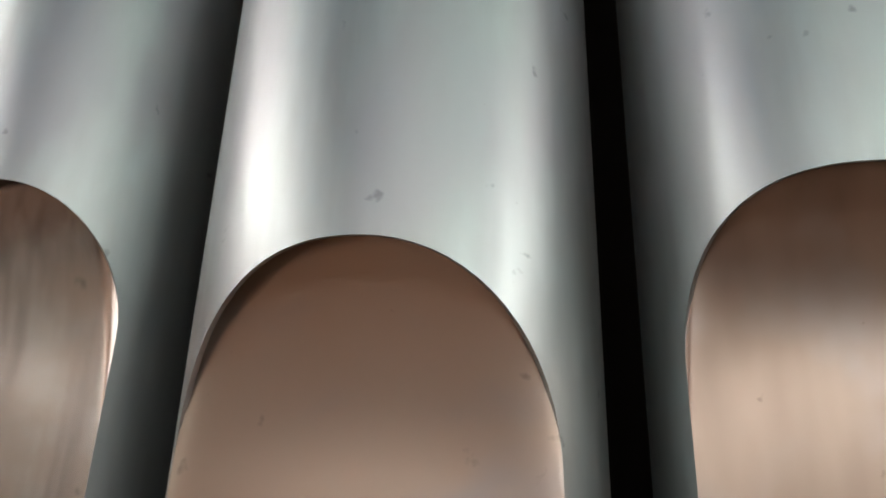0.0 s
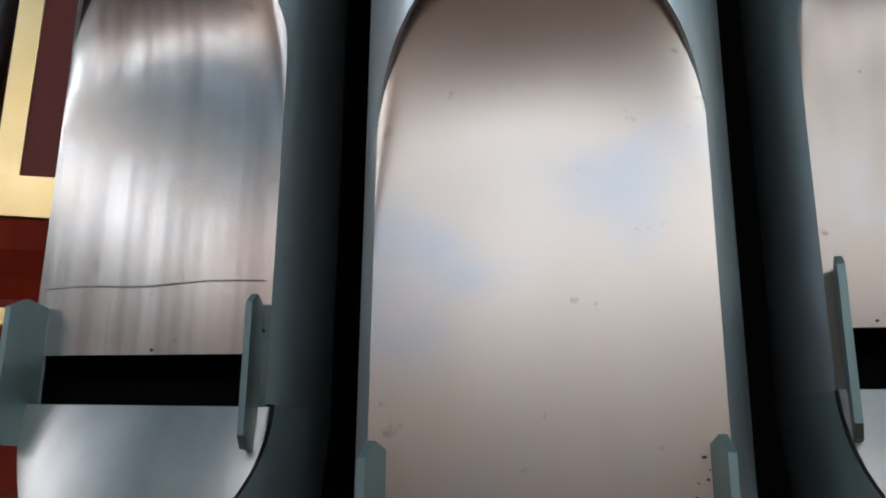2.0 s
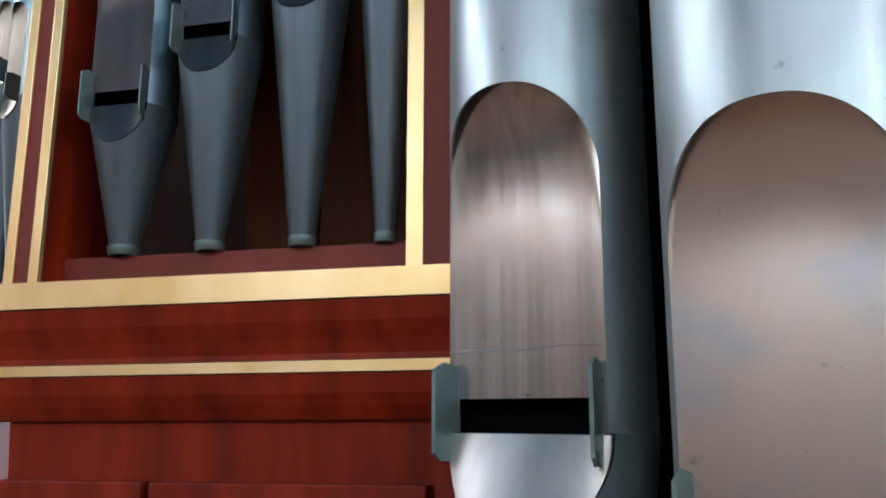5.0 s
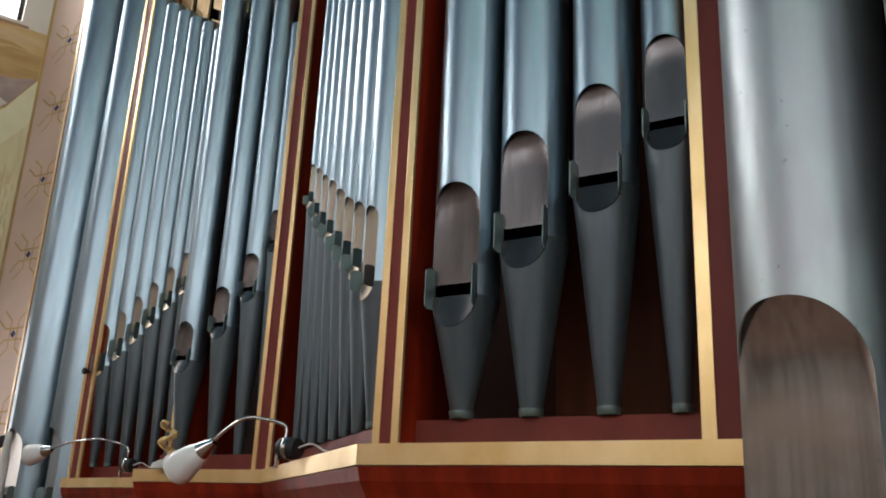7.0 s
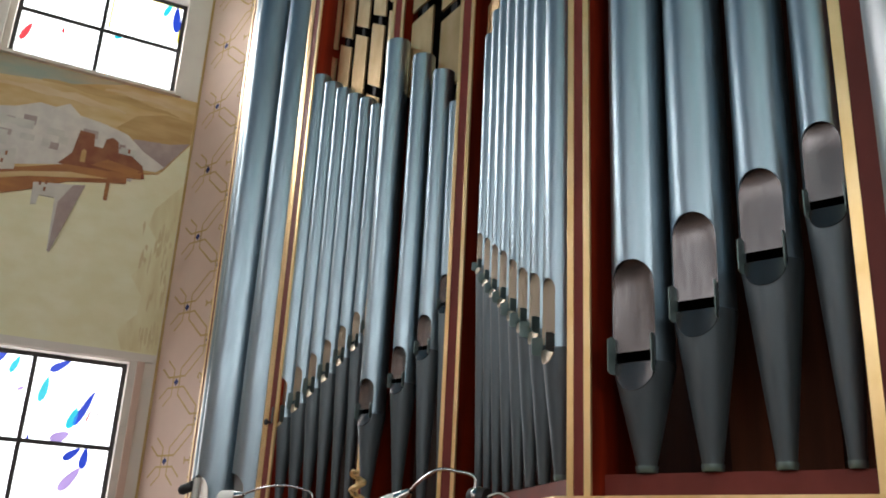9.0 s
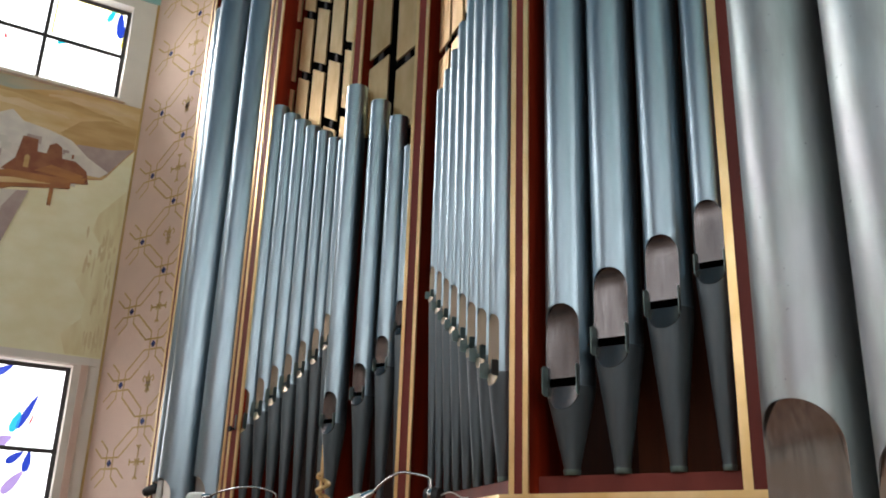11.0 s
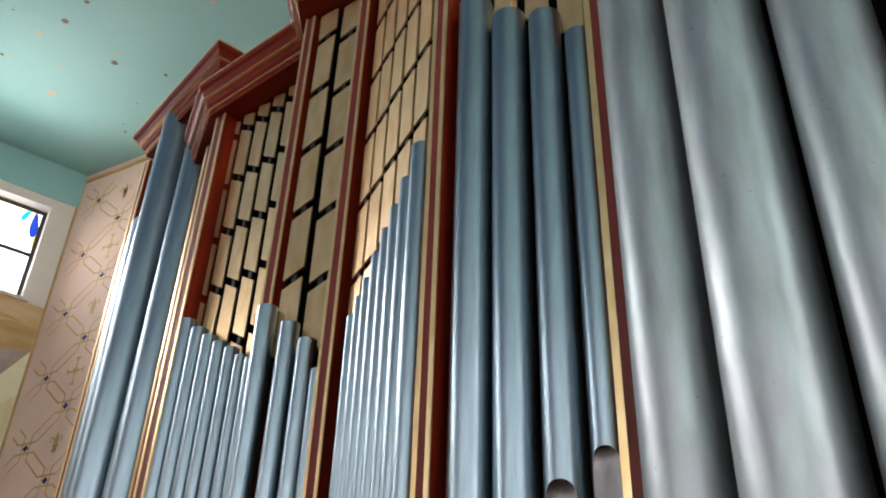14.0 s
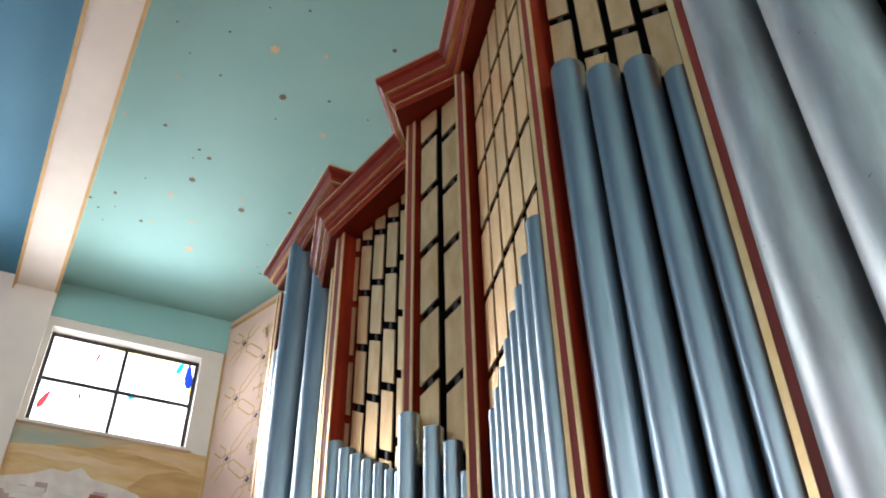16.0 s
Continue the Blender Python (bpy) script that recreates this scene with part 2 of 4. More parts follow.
def organ_pipe(x, y, yaw, r, z_foot, z_slot, slot, w, z_arch, lip, z_top, ear, label, group, toe=0.26, body_mat=None, lip_mat=None, seg=40, ears=True, tilt=0.0, foot_turn=0.0, low_mat=None, bulge=2.35):
    """A flue pipe. z_slot: the top of the mouth's slot; w: the width of its flattened lips; lip: the drop of the lower lip."""
    thing = tagged(empty("organ_pipe", pose(x, y, z_foot, 0, 0, yaw)), label, "organ pipe", group)
    body_mat, lip_mat = body_mat or TIN, lip_mat or LIP_SMALL
    d = math.sqrt(r * r - w * w / 4)
    tm = math.asin(w / 2 / r)
    zt, zs, za = z_top - z_foot, z_slot - z_foot, z_arch - z_foot
    zb = zs - slot
    lean = math.tan(radians(tilt))
    rise = min(w * 0.56, (za - zs) * 0.8)
    mid = 36 if r > 0.1 else 12
    us = [math.sin(math.pi * (i / mid - 0.5)) for i in range(mid + 1)]
    inner = [math.asin(u * w / 2 / r) for u in us]
    outer = [tm + (2 * math.pi - 2 * tm) * i / seg for i in range(seg + 1)]

    def arch(u):
        return za - rise + rise * max(0.0, 1 - abs(u) ** bulge) ** (1 / bulge)

    def ring(a, rr, z):
        return (rr * math.sin(a), -rr * math.cos(a), z)

    # body
    v, f = [], []
    for a in outer:
        v += [ring(a, r, zb), ring(a, r, za - rise), ring(a, r, zt), ring(a, r * 0.96, zt), ring(a, r * 0.96, zt - r)]
    for i in range(seg):
        for j in range(4):
            f.append((i * 5 + j, (i + 1) * 5 + j, (i + 1) * 5 + j + 1, i * 5 + j + 1))
    o = len(v)
    for a, u in zip(inner, us):
        v += [ring(a, r - 0.004, arch(u) + 0.001), ring(a, r, arch(u)), ring(a, r, zt), ring(a, r * 0.96, zt), ring(a, r * 0.96, zt - r)]
    for i in range(mid):
        for j in range(4):
            f.append((o + i * 5 + j, o + (i + 1) * 5 + j, o + (i + 1) * 5 + j + 1, o + i * 5 + j + 1))
    body = part("body", v, f, body_mat, thing, smooth=True)
    sharpen(body)
    # upper lip: a flat leaf, pressed in, that swells forward again under the arch
    v, f = [], []
    nk = 15
    for u in us:
        top = arch(u) + 0.03 * (1 - u * u) ** 0.5
        gap = math.sqrt(max(0.0, r * r - (u * w / 2) ** 2)) - d
        for k in range(nk):
            q = k / (nk - 1)
            swell = max(0.0, (q - 0.60) / 0.40)
            v.append((u * w / 2, -d + 0.0015 * math.sin(q * math.pi) * (1 - u * u) - 0.72 * gap * swell ** 2.2, zs + lean * u * w / 2 + (top - zs - lean * u * w / 2) * q))
    for i in range(mid):
        for k in range(nk - 1):
            f.append((i * nk + k, (i + 1) * nk + k, (i + 1) * nk + k + 1, i * nk + k + 1))
    ws = w * 0.88
    for sgn in (-1, 1):
        o = len(v)
        v += [(sgn * x, -d + 0.001, z + lean * sgn * x) for x, z in ((ws / 2, zs), (w / 2 * 0.998, zs), (w / 2 * 0.998, zb), (ws / 2, zb))]
        f.append((o, o + 1, o + 2, o + 3))
    part("upper_lip", v, f, lip_mat, thing, smooth=True)
    # foot: a cone, pressed flat behind the lower lip
    r2 = r * toe

    def cone(z):
        return r2 + (r - r2) * z / zb

    v, f = [], []
    for a in outer:
        v += [ring(a, r2 * 0.9, 0), ring(a, r2, 0.02), ring(a, r + 0.0015, zb)]
    for i in range(seg):
        for j in range(2):
            f.append((i * 3 + j, (i + 1) * 3 + j, (i + 1) * 3 + j + 1, i * 3 + j + 1))
    o = len(v)
    lows = [zb - lip * max(0.0, 1 - abs(u) ** 2.3) ** (1 / 2.3) for u in us]
    for a, z in zip(inner, lows):
        v += [ring(a, r2 * 0.9, 0), ring(a, r2, 0.02), ring(a, cone(z) + 0.0015, z)]
    for i in range(mid):
        for j in range(2):
            f.append((o + i * 3 + j, (i + 1) * 3 + o + j, o + (i + 1) * 3 + j + 1, o + i * 3 + j + 1))
    foot = part("foot", v, f, FOOT if r < 0.1 else FOOT_BIG, thing, smooth=True)
    sharpen(foot)
    if 0.06 < r < 0.1:
        ring_z = ((0.0, 0.92), (0.003, 1.02), (0.016, 1.02), (0.018, 1.0))
        v = [ring(2 * math.pi * k / 20, cone(z) * q, z) for z, q in ring_z for k in range(20)]
        part("toe", v, [(i * 20 + k, i * 20 + (k + 1) % 20, (i + 1) * 20 + (k + 1) % 20, (i + 1) * 20 + k) for i in range(3) for k in range(20)], EAR, thing, "pale soldered toe", smooth=True)
    # lower lip: a half-round plate with an edge
    v, f = [], []
    th = 0.003 if r < 0.1 else 0.005
    for a, u, z in zip(inner, us, lows):
        c = cone(z)
        x1, y1 = c * math.sin(a), -c * math.cos(a)
        zl = zb + lean * u * w / 2
        v += [(u * w / 2, -d - th, zl), (x1, y1 - th * 1.6, z), (x1, y1 + th, z), (u * w / 2, -d + 0.012, zl)]
    for i in range(mid):
        for j in range(4):
            f.append((i * 4 + j, (i + 1) * 4 + j, (i + 1) * 4 + (j + 1) % 4, i * 4 + (j + 1) % 4))
    ob = part("lower_lip", v, f, low_mat or lip_mat, thing, smooth=True)
    foot.rotation_euler.z = ob.rotation_euler.z = radians(foot_turn)
    sharpen(ob)
    # languid: the plate across the pipe at the mouth, coloured black as shade
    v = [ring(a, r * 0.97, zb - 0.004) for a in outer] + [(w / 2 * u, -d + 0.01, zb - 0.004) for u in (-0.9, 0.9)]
    part("languid", v, [tuple(range(len(v)))], INSIDE_SHADE, thing)
    # curved black sheet added behind the slot, for the shade inside
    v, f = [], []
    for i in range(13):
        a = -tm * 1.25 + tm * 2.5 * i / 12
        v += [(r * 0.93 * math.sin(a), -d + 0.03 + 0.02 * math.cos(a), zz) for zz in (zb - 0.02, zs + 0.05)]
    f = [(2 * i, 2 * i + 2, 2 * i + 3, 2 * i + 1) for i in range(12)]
    part("mouth_shade", v, f, INSIDE_SHADE, thing, "sheet coloured black as the shade inside the pipe")
    if ears:
        eh, ed = ear
        for s in (-1, 1):
            t2 = 0.0016 if r < 0.1 else 0.003
            prof = [(0, -0.36), (0.75, -0.36), (1, -0.28), (1, 0.58), (0.6, 0.66), (0, 0.62)]
            v = []
            for off in (-t2, t2):
                for q, z in prof:
                    v.append((s * (ws / 2 * 1.03 + ed * 0.20 * q) + off, -d + 0.004 - ed * q, zb + slot * 0.2 + eh * z + lean * s * w / 2))
            n = len(prof)
            f = [tuple(range(n)), tuple(range(n, 2 * n))] + [(i, (i + 1) % n, n + (i + 1) % n, n + i) for i in range(n)]
            fix(part("ear", v, f, EAR, thing))
    return thing


def sharpen(ob, deg=40):
    """Welds the seams of a smooth mesh and keeps its creases crisp."""
    bm = bmesh.new()
    bm.from_mesh(ob.data)
    bmesh.ops.remove_doubles(bm, verts=bm.verts, dist=1e-5)
    bmesh.ops.recalc_face_normals(bm, faces=bm.faces)
    for e in bm.edges:
        if len(e.link_faces) == 2 and e.calc_face_angle(0) > radians(deg):
            e.smooth = False
    bm.to_mesh(ob.data)
    bm.free()


# ---- plan ----
LEDGE = 1.86
CORNICE = 7.25
# front corners of the case, from the far tower to the near tower
Q = dict(t_left=(-6.38, 3.20), t_right=(-4.72, 2.62), f4_left=(-4.50, 2.40), f4_right=(-3.16, 2.14), f3_left=(-3.08, 1.70), f3_right=(-2.40, 1.70),
         f1_left=(-1.36, 0.88), f1_right=(-0.46, 0.88))


def axes(a, b):
    a, b = Vector(a), Vector(b)
    u = (b - a).normalized()
    return a, b, u, Vector((-u.y, u.x)), math.degrees(math.atan2(u.y, u.x))


# ---- room ----
K = Vector((-12.9, 6.9))
W = Vector((0.407, 0.914))
WIN_YAW = math.degrees(math.atan2(W.y, W.x))
ROOM_TOP = 12.35

floor = tagged(box("floor", -32, 14, -26, 8, -0.25, 0.0, FLOOR), "red-brown floor of the organ gallery", "floor", kind="structure")
wall_back = tagged(box("wall_north", K.x - 0.3, 14, 6.9, 7.3, 0, 15.5, PLASTER), "cream-pink plaster wall behind the organ", "wall", kind="structure")


def wall_frame(s, z, out=0.0):
    """A place on the window wall: s metres from the corner towards the camera's side, out from the wall into the room."""
    p = K - W * s
    nrm = Vector((W.y, -W.x))
    return (p.x + nrm.x * out, p.y + nrm.y * out, z)


def wall_box(name, s0, s1, z0, z1, o0, o1, mat, parent=None, label=""):
    v = [wall_frame(s, z, o) for z in (z0, z1) for s, o in ((s0, o0), (s1, o0), (s1, o1), (s0, o1))]
    f = [(0, 1, 2, 3), (4, 5, 6, 7), (0, 1, 5, 4), (1, 2, 6, 5), (2, 3, 7, 6), (3, 0, 4, 7)]
    return fix(part(name, v, f, mat, parent, label))


BAY = 4.3
WIN_S = (0.45, 3.22)
UP = (9.44, 11.38)
LOW = (0.4, 4.50)
wall_west = tagged(empty("wall_west"), "cream plaster side wall with tall window openings", "wall", kind="structure")
N_BAYS = 7
for b in range(N_BAYS):
    o = b * BAY
    s0, s1 = o + WIN_S[0], o + WIN_S[1]
    spans = [("wall_pier", o - 0.02, s0, 0, 13), ("wall_pier", s1, o + BAY - 0.02, 0, 13), ("wall_panel", s0, s1, LOW[1], UP[0]), ("wall_panel", s0, s1, UP[1], 13),
             ("wall_panel", s0, s1, 0, LOW[0] if b == 0 else LOW[1])]
    for nm, a, c, z0, z1 in spans:
        wall_box(nm, a, c, z0, z1, -0.5, 0.0, WHITE, wall_west)


def window(s0, s1, z0, z1, label):
    thing = tagged(empty("window"), label, "window", "side wall windows")
    cols, rws = 2, (2 if z1 - z0 < 2.5 else 3)
    t = 0.07
    for i in range(cols + 1):
        s = s0 + (s1 - s0) * i / cols
        a, b = (s, s + t) if i == 0 else ((s - t, s) if i == cols else (s - t / 2, s + t / 2))
        wall_box("window_bar", a, b, z0, z1, -0.30, -0.23, IRON, thing)
    for j in range(rws + 1):
        z = z0 + (z1 - z0) * j / rws
        a, b = (z, z + t) if j == 0 else ((z - t, z) if j == rws else (z - t / 2, z + t / 2))
        wall_box("window_bar", s0, s1, a, b, -0.295, -0.235, IRON, thing)
    for i in range(cols):
        for j in range(rws):
            wall_box("pane", s0 + (s1 - s0) * i / cols + t / 2, s0 + (s1 - s0) * (i + 1) / cols - t / 2, z0 + (z1 - z0) * j / rws + t / 2,
                     z0 + (z1 - z0) * (j + 1) / rws - t / 2, -0.275, -0.262, PANE, thing)
    return thing


for b in range(N_BAYS):
    o = b * BAY
    window(o + WIN_S[0], o + WIN_S[1], UP[0], UP[1], "upper leaded window of white glass with coloured edges")
    if b == 0:
        window(o + WIN_S[0], o + WIN_S[1], LOW[0], LOW[1], "lower stained-glass window, white with coloured petals")
    # cream pilaster and ceiling beam between the bays
    pil = tagged(wall_box("wall_pilaster", o + 3.33, o + 4.08, 0, 12.0, 0.0, 0.16, WHITE), "cream pilaster between the windows", "pilaster", kind="structure")

ceiling = tagged(box("ceiling", -32, 14, -26, 8, ROOM_TOP, ROOM_TOP + 0.3, TEAL), "teal painted ceiling sprinkled with gold stars", "ceiling", kind="structure")
wall_s = tagged(box("wall_south", -32, 14, -20.4, -20, 0, 12.6, PLASTER), "cream plaster end wall", "wall", kind="structure")
wall_e = tagged(box("wall_east", 13.7, 14, -26, 7, 0, 12.6, PLASTER), "cream plaster side wall", "wall", kind="structure")

# teal band under the ceiling, beam and the blue bay beyond it
band = tagged(wall_box("wall_band", 0.0, 3.33, 11.58, ROOM_TOP, 0.0, 0.02, TEAL), "teal painted band above the window", "wall band", kind="structure")
BEAM = Vector((0.934, -0.358))


def beam_box(name, s0, s1, z0, z1, o1, mat):
    """A beam that leaves the window wall between s0 and s1."""
    a, b = Vector(wall_frame(s0, 0)[:2]), Vector(wall_frame(s1, 0)[:2])
    plan = [a - BEAM * 0.3, b - BEAM * 0.3, b + BEAM * o1, a + BEAM * o1]
    v = [(p.x, p.y, z) for z in (z0, z1) for p in plan]
    return fix(part(name, v, [(0, 1, 2, 3), (4, 5, 6, 7), (0, 1, 5, 4), (1, 2, 6, 5), (2, 3, 7, 6), (3, 0, 4, 7)], mat))


for o, wd in ((3.33, 0.06), (4.06, 0.06)):
    tagged(beam_box("trim_beam", o, o + wd, 11.985, 12.03, 17.0, STENCIL), "gilded edge of the ceiling beam", "trim", kind="structure")
beam = tagged(beam_box("ceiling_beam", 3.33, 4.12, 12.0, ROOM_TOP + 0.05, 17.0, WHITE), "cream ceiling beam with gilded edges", "beam", kind="structure")
ceiling2 = tagged(beam_box("ceiling_blue", 4.12, 30, ROOM_TOP - 0.05, ROOM_TOP + 0.1, 17.0, BLUE), "deep blue painted ceiling bay", "ceiling", kind="structure")

# daylight through the window openings
for b in range(N_BAYS):
    s = b * BAY + 1.83
    window_lamp("daylight_upper", wall_frame(s, 10.4, -0.18), wall_frame(s, 9.6, 5), 2.6, 1.8, UPPER_WATTS, DAY)
    if b == 0:
        window_lamp("daylight_lower", wall_frame(s, 2.45, -0.18), wall_frame(s, 2.2, 5), 2.6, 3.9, LOWER_WATTS, DAY)
# unseen tall windows added for light: opposite ones suggested by pipe highlights, end ones made up
def tall_window(at, yaw, wide, high, watts):
    thing = tagged(empty("window", pose(at[0], at[1], at[2], 0, 0, yaw)), "unseen tall white window added to light the pipes and mural", "window", "far windows")
    box("pane", -wide / 2, wide / 2, 0.0, 0.03, 0, high, PANE, thing)
    for k in range(4):
        x = -wide / 2 + wide * k / 3
        box("window_bar", x - 0.03, x + 0.03, -0.06, 0.0, 0, high, IRON, thing)
    for k in range(5):
        z = high * k / 4
        box("window_bar", -wide / 2, wide / 2, -0.05, 0.0, z - 0.03, z + 0.03, IRON, thing)
    f = Vector((math.sin(radians(yaw)), -math.cos(radians(yaw)), 0)) * 0.15
    c = Vector(at) + Vector((f.x, f.y, high / 2))
    window_lamp("far_window_fill", c, c + Vector((f.x * 30, f.y * 30, 1.2)), wide, high, watts, DAY)


for b, share in ((0, 1.0), (1, 0.85), (2, 1.05)):
    tall_window((13.62, -6.9 - 4.6 * b, 6.3), -90, 3.4, 5.4, OPPOSITE_WATTS * share)
for b in range(5):
    tall_window((-9.5 + 5.0 * b, -19.9, 6.6), 180, 3.2, 5.2, END_WATTS)
# Unseen dark strips added low on the far walls, to darken pipe reflections.
tagged(box("reflection_shade_south", -32, 14, -19.97, -19.88, 0, 2.6, WOOD_DARK), "unseen dark boarding added along the end wall to darken pipe reflections", "panelling", kind="structure")
tagged(box("reflection_shade_east", 13.55, 13.7, -20, 6.9, 0, 5.4, WOOD_DARK), "unseen dark boarding added along the side wall to darken pipe reflections", "panelling", kind="structure")

# ---- organ case ----
case = tagged(empty("organ_case"), "red-stained wooden organ case with maroon and gold trim", "organ case")
FRONT = [Q["t_left"], Q["t_right"], Q["f4_left"], Q["f4_right"], Q["f3_left"], Q["f3_right"], Q["f1_left"], Q["f1_right"]]
LOWFRONT = FRONT[2:]
sweep("gold_rail", LOWFRONT, [(0.0, LEDGE - 0.049), (0.035, LEDGE - 0.049), (0.035, LEDGE), (-0.20, LEDGE), (-0.20, LEDGE - 0.03), (0, LEDGE - 0.03)], GOLD, case, "gilded ledge rail")
sweep("cove_moulding", LOWFRONT, [(-0.1, 1.809), (0.030, 1.809), (0.022, 1.775), (0.005, 1.745), (-0.004, 1.722), (-0.004, 1.712), (-0.1, 1.712)], WOOD, case)
sweep("gold_fillet", LOWFRONT, [(-0.1, 1.709), (0.012, 1.709), (0.012, 1.690), (-0.1, 1.690)], GOLD, case, "thin gilded fillet")
sweep("lower_moulding", LOWFRONT, [(-0.1, 1.688), (0.008, 1.688), (0.0, 1.655), (-0.012, 1.635), (-0.03, 1.612), (-0.1, 1.610)], WOOD, case)
sweep("frieze_board", LOWFRONT, [(-0.045, 1.612), (-0.05, 1.54), (-0.052, 1.50), (-0.12, 1.50), (-0.12, 1.612)], WOOD, case)
sweep("lower_front", LOWFRONT, [(-0.06, 1.505), (-0.06, 0.0), (-0.12, 0.0), (-0.12, 1.505)], WOOD, case)
# panel boards of the lower front below the near flat
for x0, x1 in ((-1.36, -1.037), (-1.023, -0.527), (-0.513, -0.476)):
    box("panel_board", x0, x1, 0.885, 0.942, 0.1, 1.507, WOOD, case, bevel=0.004)
box("gold_stile", -0.475, -0.435, 0.83, 0.90, 0.05, 1.40, GOLD, case, "gilded edge strip", bevel=0.003)

PROF = [(-0.19, CORNICE - 0.30), (-0.14, CORNICE - 0.30), (-0.14, CORNICE - 0.245), (-0.125, CORNICE - 0.245), (-0.118, CORNICE - 0.225), (-0.098, CORNICE - 0.205),
        (-0.088, CORNICE - 0.165), (-0.088, CORNICE - 0.150), (-0.060, CORNICE - 0.145), (-0.052, CORNICE - 0.11), (-0.030, CORNICE - 0.075), (-0.006, CORNICE - 0.055),
        (0.0, CORNICE - 0.045), (0.0, CORNICE - 0.012), (-0.64, CORNICE - 0.012), (-0.64, CORNICE - 0.30)]
CLINE = [(-5.22, 2.69), (-4.59, 2.21), (-3.41, 2.00), (-3.12, 1.49), (-2.56, 1.60), (-1.42, 0.69), (-0.5, 0.69)]


def cornice(line, top, label):
    """A stepped cornice along its outer edge, with a gilded top edge and two thin gilded lines."""
    lift = top - CORNICE
    sweep("cornice", line, [(a, z + lift) for a, z in PROF], CORNICE_WOOD, case, label)
    for a0, a1, z0, z1 in ((-0.14, -0.121, -0.247, -0.236), (-0.09, -0.056, -0.152, -0.143), (-0.02, 0.004, -0.012, 0.004)):
        sweep("cornice_gold_line", line, [(a0, top + z0), (a1, top + z0), (a1, top + z1), (a0, top + z1)], GOLD, case, "thin gilded line")


cornice(CLINE, CORNICE, "stepped red cornice with gilded lines")
TOPT = 7.95
cornice([(-6.14, 3.70), (-6.41, 3.00), (-4.63, 2.33), (-4.40, 2.92)], TOPT, "red tower cornice with gilded lines")
# soffit and back of the case, added to close it and keep the inside dark
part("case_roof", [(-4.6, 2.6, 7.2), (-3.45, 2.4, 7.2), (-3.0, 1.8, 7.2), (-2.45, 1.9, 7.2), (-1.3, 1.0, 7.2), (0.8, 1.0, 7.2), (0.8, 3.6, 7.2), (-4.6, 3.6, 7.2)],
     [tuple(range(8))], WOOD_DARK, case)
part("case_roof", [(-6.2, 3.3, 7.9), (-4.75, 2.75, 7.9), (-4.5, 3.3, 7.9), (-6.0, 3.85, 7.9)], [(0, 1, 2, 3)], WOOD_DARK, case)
# Unseen boards added round the tower pipes; their black colour is the gap's shade.
box("case_side", 0.72, 0.76, 0.25, 2.0, 0, 7.9, GAP_SHADE, case, "inner side board coloured black as shade")
box("case_side", -0.44, -0.41, 0.88, 1.6, 0, 7.9, GAP_SHADE, case, "inner side board coloured black as shade")
box("case_side", -0.40, 0.72, 0.98, 1.0, 0, 7.9, GAP_SHADE, case, "board coloured black as the shade behind the tower pipes")
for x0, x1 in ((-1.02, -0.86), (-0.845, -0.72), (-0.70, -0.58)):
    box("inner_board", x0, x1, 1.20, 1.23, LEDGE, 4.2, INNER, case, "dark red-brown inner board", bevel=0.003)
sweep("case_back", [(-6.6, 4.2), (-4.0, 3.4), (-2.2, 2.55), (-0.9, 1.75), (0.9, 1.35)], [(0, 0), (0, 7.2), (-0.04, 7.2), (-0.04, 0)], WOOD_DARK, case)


def post(at, along, wid, z0, z1, gold, depth=0.28, name="post", wood=WOOD):
    """A deep post: maroon face between two gilded strips, wooden sides."""
    a = math.degrees(math.atan2(along[1], along[0]))
    m = pose(at[0], at[1], 0, 0, 0, a)
    ob = box(name, 0, wid, 0.004, depth, z0, z1, wood, case, bevel=0.002)
    ob.matrix_world = m
    f = box("face_panel", gold, wid - gold, -0.002, 0.006, z0, z1, MAROON, ob, "maroon face")
    for x in (0, wid - gold):
        box("gold_strip", x, x + gold, -0.006, 0.006, z0, z1, GOLD, ob, "gilded strip", bevel=0.0015)
    return ob


post((-1.352, 0.88), (1, 0), 0.075, LEDGE, CORNICE - 0.28, 0.021)
post((-0.562, 0.88), (1, 0), 0.13, LEDGE, CORNICE - 0.28, 0.030)
post((-2.492, 1.70), (1, 0), 0.090, LEDGE, CORNICE - 0.28, 0.020)
post((-3.095, 1.825), (1, 0), 0.090, LEDGE, CORNICE - 0.28, 0.020, 0.30)
a, b2, u, n, ang = axes(Q["f4_left"], Q["f4_right"])
post(Q["f4_left"], u, 0.13, LEDGE, CORNICE - 0.28, 0.03, 0.5)
a, b2, u, n, ang = axes(Q["t_left"], Q["t_right"])
post(b2 - u * 0.14, u, 0.14, 0.9, TOPT - 0.28, 0.04, 0.5)
post(a, u, 0.14, 0.9, TOPT - 0.28, 0.04, 0.5)
# toe boards
for p, q in (("f4_left", "f4_right"), ("f3_left", "f3_right"), ("f3_right", "f1_left"), ("f1_left", "f1_right")):
    sweep("toe_board", [Q[p], Q[q]], [(-0.07, LEDGE - 0.03), (-0.07, LEDGE + 0.065), (-0.5, LEDGE + 0.065), (-0.5, LEDGE - 0.03)], MAROON, case, "maroon toe board")
TOE = LEDGE + 0.065

